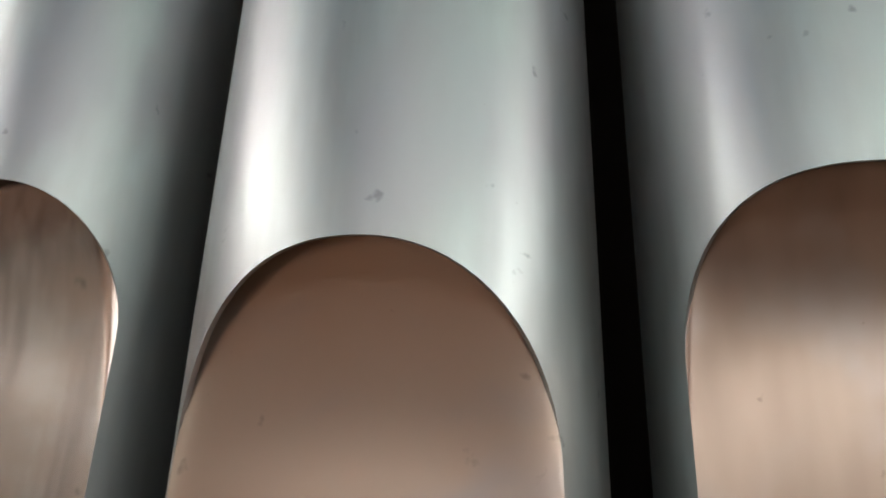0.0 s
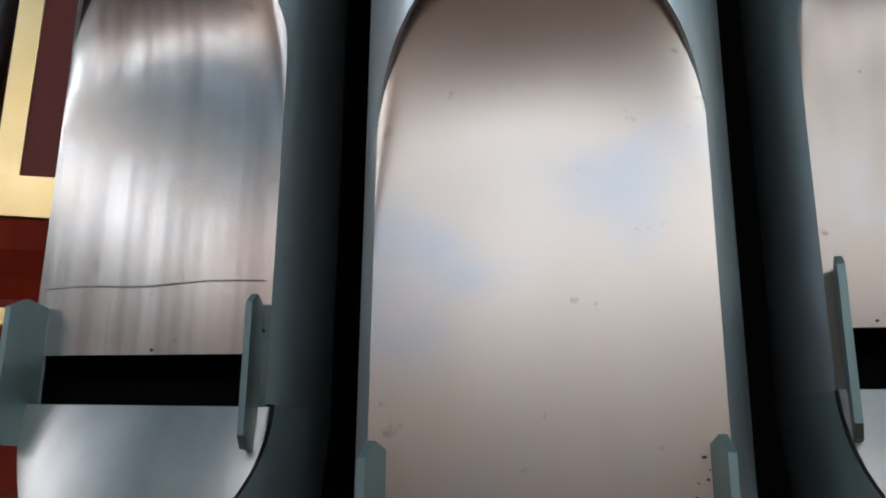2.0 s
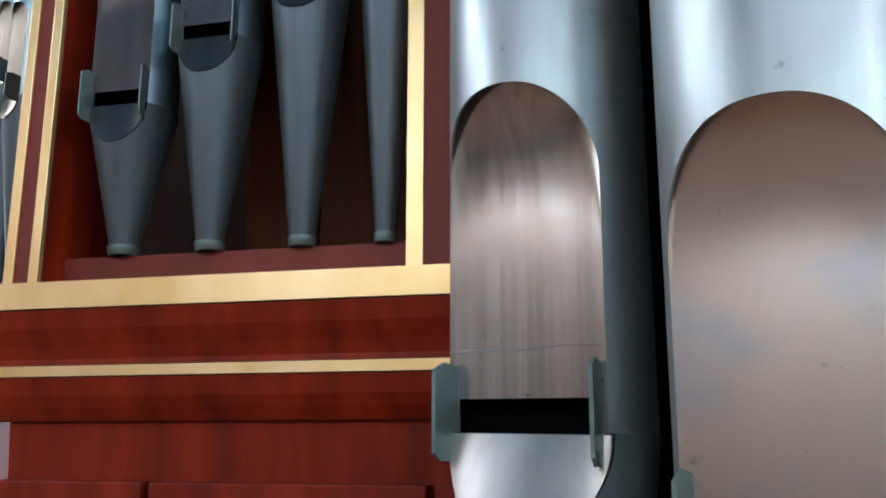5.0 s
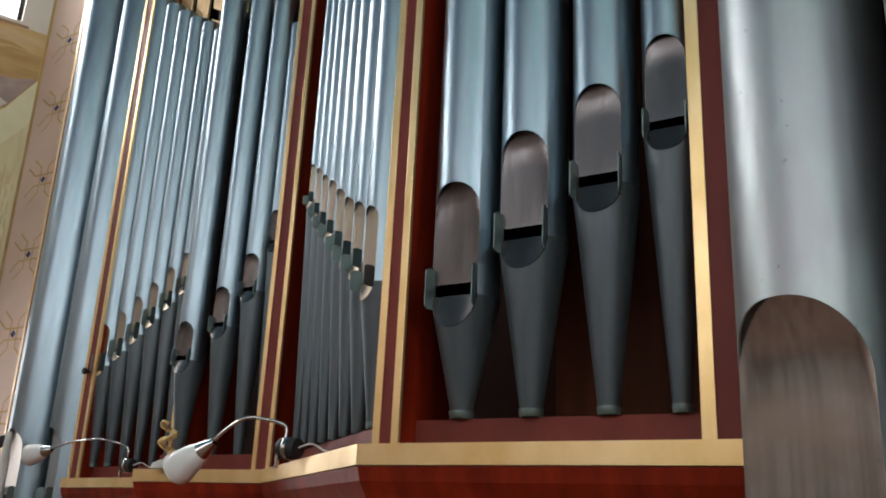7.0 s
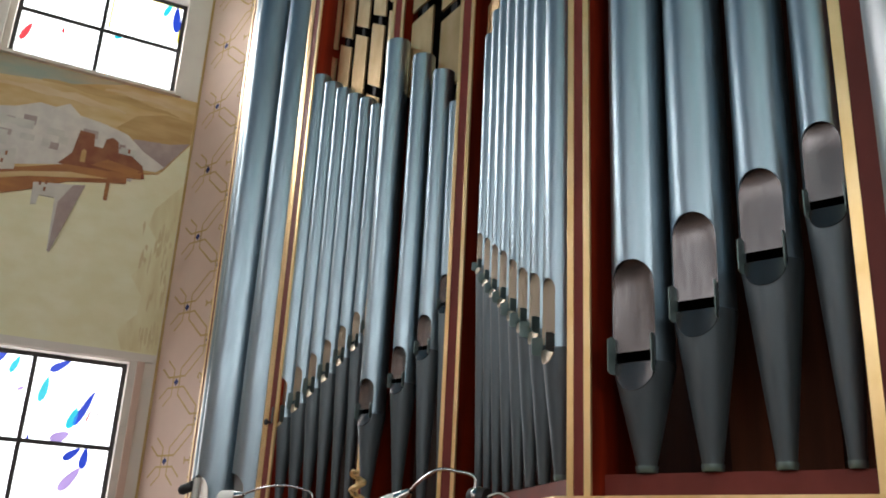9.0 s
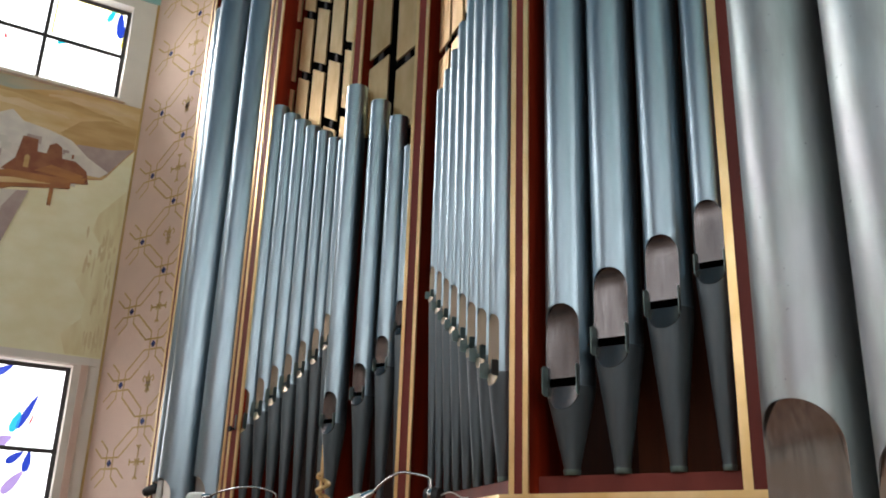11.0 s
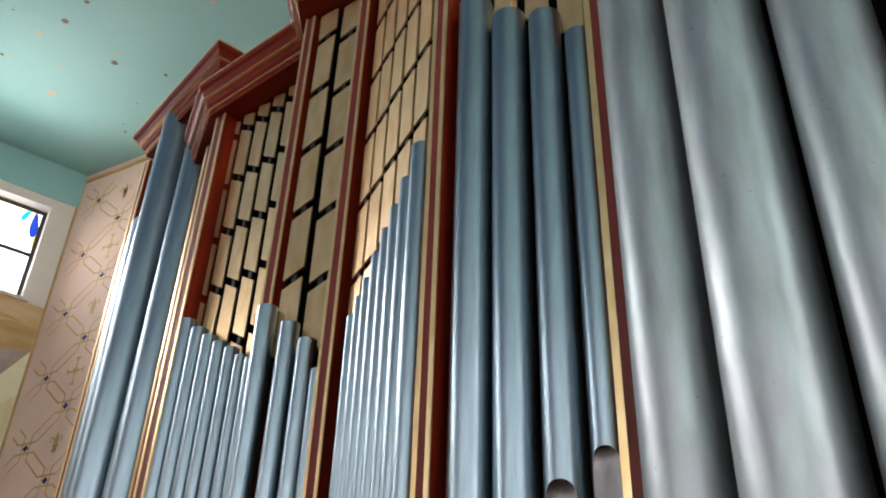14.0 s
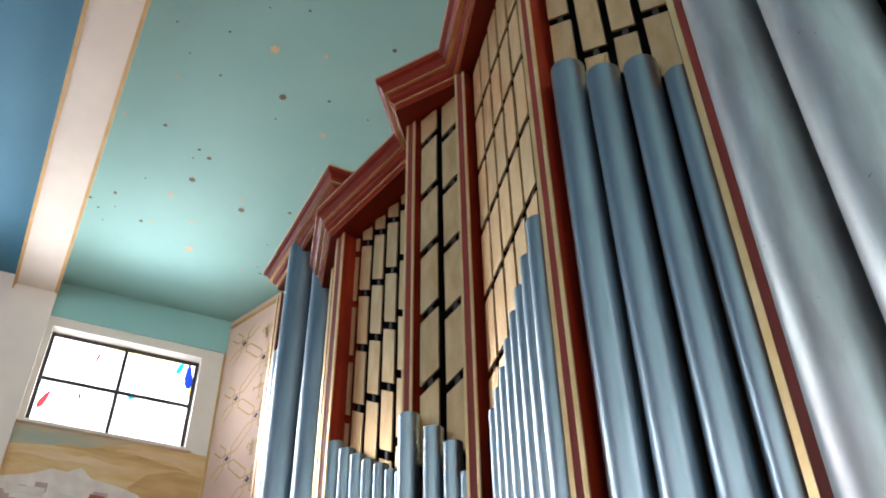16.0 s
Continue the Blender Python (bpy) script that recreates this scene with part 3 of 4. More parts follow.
# ---- pipes of the near tower ----
organ_pipe(-0.306, 0.757, -22, 0.148, 0.55, 1.633, 0.048, 0.248, 2.07, 0.140, 7.75, (0.135, 0.048), "tall grey metal tower pipe with bright streaked lips", "tower pipes", 0.35, TIN_BIG, LIP_SILVER, 64, tilt=-1.0, foot_turn=3.5, low_mat=LIP_LOWER)
organ_pipe(0.019, 0.553, -19.0, 0.163, 0.40, 1.481, 0.053, 0.270, 1.937, 0.15, 7.95, (0.165, 0.040), "widest grey metal tower pipe with smooth pinkish lips", "tower pipes", 0.35, TIN_BIG, LIP, 64, tilt=0.9, low_mat=LIP_RED_REFLECTION)
organ_pipe(0.352, 0.470, -18.5, 0.148, 0.55, 1.634, 0.048, 0.246, 1.992, 0.140, 7.75, (0.135, 0.048), "tall grey metal tower pipe with darker pinkish lips", "tower pipes", 0.35, TIN_BIG, LIP_DARKER, 64, low_mat=LIP_LOWER, bulge=2.9)

# ---- pipes of the flats ----
LAB = "blue-grey metal flue pipe with an arched mouth"


def flat_pipes(p0, p1, set_back, us, radii, slots, archs, tops, group, ratio=0.72, yaw=None, ears=True, lips=LIP_SMALL, ear=(0.80, 0.27)):
    a, b, u, n, ang = axes(p0, p1)
    for k, (s, r, zs, za, zt) in enumerate(zip(us, radii, slots, archs, tops)):
        c = a + u * s + n * set_back
        w = 2 * r * ratio
        sl = w * 0.24
        organ_pipe(c.x, c.y, ang if yaw is None else yaw, r, TOE, zs + sl / 2, sl, w, za, w * 0.62, zt, (w * ear[0], w * ear[1]), LAB, group, 0.32, TIN, lips, seg=28, ears=ears)


flat_pipes((-1.28, 0.93), (-0.575, 0.93), 0.02, (0.130, 0.313, 0.499, 0.660), (0.085, 0.083, 0.077, 0.064), (2.228, 2.350, 2.455, 2.566),
           (2.50, 2.603, 2.688, 2.783), (5.223, 5.036, 4.948, 4.757), "pipes of the near flat", 0.75)
flat_pipes((-2.47, 1.76), (-1.33, 0.93), 0.03, (0.30, 0.415, 0.53, 0.65, 0.775, 0.895, 1.025, 1.165), (0.040, 0.042, 0.045, 0.048, 0.051, 0.054, 0.058, 0.062),
           (2.870, 2.785, 2.71, 2.64, 2.56, 2.49, 2.425, 2.335), (3.015, 2.955, 2.885, 2.82, 2.745, 2.675, 2.615, 2.555), (4.0, 4.055, 4.105, 4.195, 4.27, 4.335, 4.42, 4.535), "pipes of the slanting flat", 0.64, yaw=-27, lips=LIP_SMALL_LIT, ear=(0.75, 0.50))
flat_pipes((-3.03, 1.78), (-2.55, 1.78), 0.0, (0.045, 0.235, 0.378, 0.485), (0.064, 0.060, 0.056, 0.046), (2.325, 2.455, 2.595, 2.79), (2.48, 2.616, 2.748, 2.927), (4.334, 4.178, 4.038, 3.827), "pipes of the middle flat")
flat_pipes((-4.4, 2.45), (-3.2, 2.22), 0.0, (0.037, 0.205, 0.36, 0.505, 0.65, 0.783, 0.893), (0.066, 0.063, 0.060, 0.057, 0.053, 0.050, 0.046), (2.49, 2.56, 2.635, 2.705, 2.78, 2.845, 2.92), (2.72, 2.775, 2.84, 2.90, 2.965, 3.025, 3.105), (4.895, 4.769, 4.661, 4.562, 4.476, 4.38, 4.33), "pipes of the far flat", lips=LIP_SMALL_LIT, ear=(1.1, 0.40))

# ---- pipes of the far tower ----
a, b2, u, n, ang = axes(Q["t_left"], Q["t_right"])
for s, back, r, zt, y2 in ((0.36, 0.10, 0.165, 6.75, 4), (0.78, 0.02, 0.18, 7.80, 0), (1.19, 0.14, 0.165, 7.3, -4)):
    c = a + u * s + n * back
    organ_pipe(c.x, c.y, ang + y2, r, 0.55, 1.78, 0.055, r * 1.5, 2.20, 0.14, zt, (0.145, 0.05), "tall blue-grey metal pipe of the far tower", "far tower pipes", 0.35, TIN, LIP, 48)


# ---- gilded grilles over the flats ----
def grille(p0, p1, back, cols, wid, row, gap, slope, z_of, z_top, joint, u0, u1, label, shifts=()):
    """Upright slats in columns with slanted ends, over the pipes. joint: the height of one row of joints; shifts: how far single columns stray from it."""
    a, b, u, n, ang = axes(p0, p1)
    thing = tagged(empty("pipe_grille", pose(a.x + n.x * back, a.y + n.y * back, 0, 0, 0, ang)), label, "grille", "pipe grilles")
    pitch = (u1 - u0) / cols
    q = random.Random(cols)
    # Added black sheet: the case's inner shade, seen through the slat gaps.
    part("slat_gap_shade", [(u0 - 0.05, 0.09, z_of(u0) - 0.5), (u1 + 0.05, 0.09, z_of(u1) - 0.5), (u1 + 0.05, 0.09, z_top), (u0 - 0.05, 0.09, z_top)], [(0, 1, 2, 3)], INSIDE_SHADE, thing, "black sheet put in for the dark behind the slats")
    for c in range(cols):
        cx = u0 + pitch * (c + 0.5)
        zlow = z_of(cx)
        z = joint + (shifts[c] if c < len(shifts) else 0.0) + q.uniform(-0.012, 0.012)
        while z < z_top + 0.5:
            z += row
        while z > zlow - 0.05:
            hi = min(z - gap / 2, z_top)
            lo = max(z - row + gap / 2, zlow - 0.10 + 0.05 * ((c * 7) % 3))
            if hi - lo > 0.04:
                w2 = wid / 2 * q.uniform(0.97, 1.03)
                k, lean = slope * w2, q.uniform(-0.003, 0.003)
                plan = ((cx - w2 - lean, lo - k), (cx + w2 - lean, lo + k), (cx + w2 + lean, min(hi + k, z_top)), (cx - w2 + lean, min(hi - k, z_top)))
                vv = [(x, yy, zz) for yy in (0, 0.012) for x, zz in plan]
                part("slat", vv, [(0, 1, 2, 3), (4, 7, 6, 5), (0, 4, 5, 1), (1, 5, 6, 2), (2, 6, 7, 3), (3, 7, 4, 0)], BRONZE, thing)
                box("slat_joint", cx - wid * 0.12, cx + wid * 0.12, 0.012, 0.022, lo - gap, lo, IRON, thing)
            z -= row
    return thing


ZG = CORNICE - 0.29
near_grille = grille((-1.28, 0.93), (-0.575, 0.93), 0.06, 4, 0.125, 0.52, 0.062, -0.42, lambda s: 5.22 - 0.45 * s, ZG, 5.30, 0.02, 0.70, "gilded grille of staggered slats above the near pipes", (-0.10, 0.0, 0.0, 0.0))
loose = box("loose_slat", -0.05, 0.05, 0.0, 0.012, -0.075, 0.07, BRONZE, near_grille, "crooked loose slat", bevel=0.002)
loose.matrix_local = pose(0.262, -0.015, 5.16, 0, 18, 0)
grille((-2.47, 1.76), (-1.33, 0.93), 0.05, 6, 0.170, 0.52, 0.058, -0.06, lambda s: 3.9 + 0.5 * s, ZG, 5.345, 0.1, 1.36, "gilded grille of aligned slats above the slanting pipes")
grille((-3.03, 1.78), (-2.55, 1.78), 0.06, 2, 0.152, 0.53, 0.07, 0.45, lambda s: 4.30 - 1.0 * s, ZG, 5.57, 0.045, 0.465, "gilded grille of two columns above the middle pipes", (0.03, -0.025))
grille((-4.4, 2.45), (-3.2, 2.22), 0.06, 6, 0.148, 0.545, 0.072, -0.60, lambda s: 4.86 - 0.70 * s, ZG, 5.68, -0.28, 0.90, "gilded grille of staggered slats above the far pipes")


# ---- painted wall behind the organ: gold stencil with navy diamonds ----
def flat_strip(points, width):
    """A band of that width along points (x, z), as vertices and faces."""
    v, f = [], []
    for i, p in enumerate(points):
        a, b = points[max(0, i - 1)], points[min(len(points) - 1, i + 1)]
        d = Vector((b[0] - a[0], b[1] - a[1])).normalized()
        n = Vector((-d.y, d.x)) * width / 2
        v += [(p[0] + n.x, p[1] + n.y), (p[0] - n.x, p[1] - n.y)]
    return v, [(2 * i, 2 * i + 1, 2 * i + 3, 2 * i + 2) for i in range(len(points) - 1)]


STEP_X, STEP_Z = 0.69, 0.61


def line_work(thing, lines, width):
    v, f = [], []
    for ln in lines:
        a, b = flat_strip(ln, width)
        f += [tuple(len(v) + k for k in q) for q in b]
        v += [(x, 0, z) for x, z in a]
    tagged(part("gold_line_work", v, f, STENCIL, thing), kind="stuff")


def motif(cx, cz):
    """One stencilled knot: crossing double lines round a navy diamond, that run on as long octagons to the four neighbours."""
    thing = tagged(empty("wall_stencil", pose(cx, 6.893, cz)), "gold line knot stencil with a navy diamond on the wall", "stencil", "wall stencils")
    g, e = 0.085, 0.21
    lines = []
    for sx in (-1, 1):
        for sz in (-1, 1):
            lines.append([(sx * g, 0), (sx * g, sz * e), (sx * (g + STEP_X - e) / 2, sz * (e + STEP_Z - g) / 2)])
            lines.append([(0, sz * g), (sx * e, sz * g), (sx * (e + STEP_X - g) / 2, sz * (g + STEP_Z - e) / 2)])
    line_work(thing, lines, 0.030)
    part("diamond", [(-0.062, -0.003, 0), (0, -0.003, -0.062), (0.062, -0.003, 0), (0, -0.003, 0.062)], [(0, 1, 2, 3)], NAVY, thing, "navy diamond")


def lily(cx, cz, cross):
    """A small stencilled lily, or a cross of leaves, between the knots."""
    thing = tagged(empty("lily_stencil", pose(cx, 6.893, cz)), "small gold cross stencil on the wall" if cross else "small gold lily stencil on the wall", "stencil", "lily stencils")
    if cross:
        lines = [[(0, -0.26), (0, 0.26)], [(-0.20, 0), (0.20, 0)], [(-0.06, 0.05), (0.06, -0.05)], [(-0.06, -0.05), (0.06, 0.05)]]
        lines += [[(sx * 0.20, -0.05), (sx * 0.15, 0), (sx * 0.20, 0.05)] for sx in (-1, 1)] + [[(-0.05, sz * 0.26), (0, sz * 0.20), (0.05, sz * 0.26)] for sz in (-1, 1)]
    else:
        lines = [[(0, -0.17), (0.035, 0.02), (0, 0.18), (-0.035, 0.02), (0, -0.17)], [(-0.07, -0.05), (0.07, -0.05)], [(0, 0.0), (0, 0.14)]]
        lines += [[(sx * 0.02, -0.05), (sx * 0.05, 0.07), (sx * 0.11, 0.10), (sx * 0.14, 0.04), (sx * 0.10, 0.01)] for sx in (-1, 1)] + [[(0, -0.06), (sx * 0.05, -0.15)] for sx in (-1, 1)]
    line_work(thing, lines, 0.030)


for k in range(8):
    motif(-12.31, 2.95 + 1.23 * k)
    lily(-11.62, 2.95 + 1.23 * k, k % 2 == 0)
    motif(-10.93, 2.95 + 1.23 * k)
    if k < 7:
        motif(-11.62, 3.565 + 1.23 * k)
        lily(-10.93, 3.565 + 1.23 * k, k % 2 == 0)
tagged(box("trim_wall_top", -12.85, -6, 6.875, 6.9, 12.16, 12.22, STENCIL), "thin gold line along the wall's top", "trim", kind="structure")
tagged(wall_box("trim_corner", 0.0, 0.04, 0, 12.2, 0.0, 0.012, STENCIL), "thin gold line in the wall's corner", "trim", kind="structure")

# ---- mural between the windows ----
OCHRE = material("mural_ochre", (0.60, 0.38, 0.15), 0.8, 0, (0.72, 0.55, 0.30), (1.2, 1.2, 4.5), 0.1, 9)
IVORY = material("mural_ivory_blocks", (0.84, 0.78, 0.50), 0.8, 0, (0.90, 0.86, 0.62), (2.2, 2.2, 3.5), 0.1, 9)
STAINED = material("mural_brown_stain", (0.76, 0.66, 0.38), 0.8, 0, (0.88, 0.82, 0.55), (5, 5, 1.3), 0.1, 9)
STREAK = material("mural_stain_streak", (0.70, 0.57, 0.32), 0.8, 0, (0.78, 0.68, 0.42), (9, 9, 3), 0.1, 9)
CLOUD = material("mural_pale_cloud", (0.74, 0.58, 0.36), 0.8, 0, (0.66, 0.46, 0.24), (1.5, 1.5, 7), 0.1, 9)
UMBER = material("mural_umber_cloud", (0.50, 0.31, 0.12), 0.8, 0, (0.60, 0.40, 0.18), (1.5, 1.5, 7), 0.1, 9)
SKYM = material("mural_grey_green", (0.36, 0.42, 0.34), 0.8, 0, (0.55, 0.46, 0.30), (1, 1, 4), 0.1, 9)
TOWNM = material("mural_pale_town", (0.66, 0.60, 0.55), 0.8, 0, (0.77, 0.72, 0.64), (5, 5, 5), 0.1, 9)
MAUVE = material("mural_mauve", (0.38, 0.28, 0.26), 0.8, 0, (0.50, 0.40, 0.36), (3, 3, 3), 0.1, 9)
BRICKM = material("mural_red_brown", (0.26, 0.09, 0.05), 0.8, 0, (0.36, 0.15, 0.07), (4, 4, 4), 0.1, 9)
RUSTM = material("mural_orange_earth", (0.46, 0.21, 0.07), 0.8, 0, (0.34, 0.13, 0.06), (2, 2, 6), 0.1, 9)
PALEM = material("mural_white_house", (0.70, 0.66, 0.58), 0.8, 0, (0.60, 0.56, 0.50), (4, 4, 4), 0.1, 9)
mural = tagged(empty("wall_mural"), "painted mural of a pale hill town above ivory blocks", "mural")


def paint(name, pts, mat, level, label=""):
    v = [wall_frame(s, z, 0.004 + 0.002 * level) for s, z in pts] + [wall_frame(s, z, 0.001) for s, z in pts]
    n = len(pts)
    return fix(part(name, v, [tuple(range(n)), tuple(range(n, 2 * n))] + [(i, (i + 1) % n, n + (i + 1) % n, n + i) for i in range(n)], mat, mural, label))


paint("block_field", [(3.33, 4.66), (0.06, 4.66), (0.03, 9.34), (3.33, 9.34)], IVORY, 0, "ivory painted blocks")
rnd = random.Random(5)
for r_i in range(9):
    z = 4.72 + 0.235 * r_i
    s = 0.75 + 0.2 * (r_i % 2)
    while s < 3.2:
        wd = rnd.uniform(0.30, 0.52)
        paint("block", [(s, z), (min(s + wd, 3.3), z), (min(s + wd, 3.3), z + 0.215), (s, z + 0.215)], IVORY, 1)
        s += wd + 0.02
paint("stain_wash", [(0.05, 4.68)] + [(0.62 + 0.16 * math.sin(k * 1.9) - 0.03 * k, 4.68 + 0.31 * k) for k in range(9)] + [(0.05, 7.7)], STAINED, 2, "brown water stain")
for i in range(46):
    s = 0.09 + abs(rnd.gauss(0, 0.22))
    z = rnd.uniform(4.75, 7.2 - 0.6 * s)
    wd, hg, k = rnd.uniform(0.012, 0.035), rnd.uniform(0.06, 0.26), rnd.random() * 6
    paint("stain", [(max(0.05, s + wd * rnd.uniform(0.5, 1.2) * math.cos(k + a * 0.9)), z + hg * rnd.uniform(0.5, 1.2) * math.sin(k + a * 0.9)) for a in range(7)], STREAK, 3 + (i % 5) * 0.15)
paint("sky", [(3.33, 9.34), (0.04, 9.34), (0.03, 8.50), (0.50, 7.80), (0.76, 7.74), (0.76, 7.64), (1.0, 7.62), (1.0, 7.52), (1.24, 7.48), (1.9, 7.35), (2.4, 7.10), (2.9, 6.90), (3.33, 6.85)], OCHRE, 3, "ochre clouds")
paint("haze", [(3.33, 9.33), (1.3, 9.33), (2.1, 9.10), (3.33, 8.95)], SKYM, 4)
def cloud(s0, s1, z, thick, rise, mat, level):
    top = [(s0 + (s1 - s0) * k / 10, z + rise * k / 10 + thick * math.sin(math.pi * k / 10) ** 0.7 * (1 + 0.3 * math.sin(k * 2.1))) for k in range(11)]
    low = [(s0 + (s1 - s0) * k / 10, z + rise * k / 10 - 0.02 + 0.02 * math.sin(k * 1.7)) for k in range(10, -1, -1)]
    paint("cloud", top + low, mat, level)


cloud(0.3, 2.6, 8.96, 0.10, 0.10, UMBER, 4.4)
cloud(0.1, 1.6, 9.10, 0.09, 0.06, CLOUD, 4.5)
cloud(1.2, 3.3, 8.80, 0.12, 0.02, CLOUD, 4.6)
paint("hill", [(0.05, 8.9), (0.5, 8.95), (1.0, 8.8), (1.3, 8.5), (0.9, 8.1), (0.45, 7.85), (0.06, 8.48)], UMBER, 4)
paint("far_slope", [(1.0, 8.35), (0.4, 8.4), (0.05, 8.5), (0.45, 7.9), (1.0, 7.9)], MAUVE, 5)
paint("town", [(3.33, 8.35), (2.9, 8.45), (2.55, 8.62), (2.3, 8.6), (2.1, 8.72), (1.9, 8.55), (1.5, 8.5), (1.1, 8.4), (0.8, 8.15), (0.42, 7.95), (0.55, 7.83), (1.2, 7.8), (2.3, 7.55), (3.33, 7.3)], TOWNM, 6, "pale hill town")
for i in range(26):
    s, z = rnd.uniform(0.9, 3.15), 0
    z = 8.35 - abs(s - 2.2) * 0.25 - rnd.random() * 0.6
    wd, hg = rnd.uniform(0.12, 0.28), rnd.uniform(0.08, 0.2)
    paint("house", [(s, z), (min(3.3, s + wd), z), (min(3.3, s + wd), z + hg), (s, z + hg)], PALEM if i % 3 else MAUVE, 7 + i % 3)
paint("castle", [(2.1, 7.62), (1.92, 7.85), (1.86, 8.28), (1.62, 8.27), (1.60, 8.05), (1.46, 8.05), (1.43, 8.22), (1.33, 8.28), (1.23, 8.22), (1.20, 8.02), (0.98, 8.02), (0.78, 7.88), (0.72, 7.66), (1.2, 7.56)], BRICKM, 11, "red-brown castle")
paint("earth", [(3.33, 7.25), (2.6, 7.42), (2.0, 7.62), (1.3, 7.66), (0.52, 7.80), (0.78, 7.74), (0.78, 7.64), (1.0, 7.62), (1.0, 7.5), (1.25, 7.46), (1.25, 7.14), (1.31, 7.14), (1.31, 7.45), (1.9, 7.33), (2.4, 7.08), (2.9, 6.88), (3.33, 6.83)], RUSTM, 12, "orange earth with stepped edge")
paint("white_house", [(3.3, 7.5), (2.75, 7.72), (2.72, 7.35), (3.3, 7.2)], PALEM, 13)
for k, (s, z) in enumerate(((2.86, 7.56), (2.97, 7.52), (2.90, 7.42), (3.04, 7.40), (3.16, 7.40), (2.19, 7.20), (2.28, 7.17), (2.20, 7.08), (1.02, 8.06))):
    paint("painted_window", [(s, z), (s + 0.035, z), (s + 0.035, z + 0.07), (s, z + 0.07)], BRICKM, 15)
paint("castle_gate", [(1.78, 7.72), (1.70, 7.72), (1.70, 7.92), (1.74, 7.96), (1.78, 7.92)], UMBER, 15)
paint("castle_wall_light", [(1.60, 7.70), (0.95, 7.66), (0.80, 7.78), (1.35, 7.86)], RUSTM, 15)
paint("path", [(3.33, 7.02), (2.5, 7.28), (1.7, 7.44), (1.3, 7.52), (1.9, 7.50), (2.6, 7.34), (3.33, 7.12)], OCHRE, 15)
paint("spire", [(2.40, 7.2), (2.38, 6.82), (2.30, 6.84), (2.28, 7.0), (2.04, 7.0), (2.0, 6.1), (1.96, 6.08), (1.62, 7.32)], PALEM, 13, "pale spire-shaped wedge")
paint("spire_shade", [(1.98, 6.95), (1.99, 6.1), (1.96, 6.08), (1.62, 7.32), (1.80, 7.28)], MAUVE, 14)
tagged(wall_box("window_sill", 0.35, 3.33, 9.34, 9.40, 0.0, 0.10, WHITE), "white sill under the upper window", "sill", kind="structure")
tagged(wall_box("trim_lintel", 0.10, 3.33, 4.52, 4.64, 0.0, 0.05, WHITE), "white lintel over the lower window", "trim", kind="structure")
tagged(wall_box("trim_jamb", 0.22, 0.33, 0.2, 4.52, 0.0, 0.05, PLASTER), "cream jamb beside the lower window", "trim", kind="structure")

# ---- coloured glass in the two visible windows ----
art = tagged(empty("stained_glass"), "coloured petals of blue, cyan and lilac window glass", "stained glass")


def shard(pts, mat):
    v = [wall_frame(s, z, -0.258) for s, z in pts] + [wall_frame(s, z, -0.270) for s, z in pts]
    n = len(pts)
    fix(part("glass_piece", v, [tuple(range(n)), tuple(range(n, 2 * n))] + [(i, (i + 1) % n, n + (i + 1) % n, n + i) for i in range(n)], mat, art))


def petal(s, z, length, wid, turn, mat):
    a = radians(turn)
    pts = []
    for i in range(14):
        q = 2 * math.pi * i / 14
        x, y = math.cos(q) * length / 2, math.sin(q) * wid / 2 * (1 - 0.35 * math.cos(q))
        pts.append((s - (x * math.cos(a) - y * math.sin(a)), z + x * math.sin(a) + y * math.cos(a)))
    shard(pts, mat)


for b in (0,):
    petal(0.98, 3.72, 0.62, 0.11, 68, G_BLUE)
    petal(1.13, 3.55, 0.36, 0.13, 75, G_CYAN)
    petal(1.27, 3.24, 0.30, 0.17, 30, G_LILAC)
    petal(1.05, 3.0, 0.30, 0.12, 40, G_BLUE)
    petal(0.86, 2.95, 0.34, 0.12, 85, G_BLUE)
    petal(1.02, 2.62, 0.45, 0.15, 55, G_LILAC)
    petal(0.90, 3.62, 0.25, 0.03, 75, G_RED)
    petal(0.72, 3.75, 0.75, 0.018, 62, IRON)
    petal(1.62, 3.95, 0.42, 0.12, 80, G_CYAN)
    petal(1.45, 4.34, 0.35, 0.12, 35, G_BLUE)
    petal(2.1, 4.28, 0.30, 0.10, 70, G_CYAN)
    petal(2.35, 4.36, 0.28, 0.14, 40, G_BLUE)
    petal(1.95, 3.92, 0.12, 0.06, 30, G_LILAC)
    petal(1.72, 3.18, 0.10, 0.05, 90, G_BLUE)
    petal(2.5, 2.2, 0.40, 0.14, 60, G_CYAN)
    petal(2.2, 1.9, 0.40, 0.14, 100, G_BLUE)
    petal(0.60, 11.05, 0.55, 0.15, 95, G_BLUE)
    petal(0.78, 11.22, 0.35, 0.10, 70, G_CYAN)
    petal(0.52, 10.72, 0.30, 0.05, 90, G_YELLOW)
    petal(1.55, 10.36, 0.16, 0.06, 20, G_CYAN)
    petal(2.45, 10.20, 0.12, 0.05, 100, G_RED)
    petal(3.02, 10.0, 0.40, 0.11, 70, G_RED)
    petal(1.0, 9.55, 0.45, 0.03, 5, G_CYAN)
    shard([(0.55, 11.33), (2.2, 11.33), (2.2, 11.30), (0.55, 11.30)], G_YELLOW)
    shard([(1.72, 11.3), (1.75, 11.3), (1.75, 10.5), (1.72, 10.5)], G_YELLOW)
    petal(1.0, 10.34, 0.30, 0.03, 175, G_YELLOW)
    petal(2.3, 11.1, 0.35, 0.04, 75, G_RED)

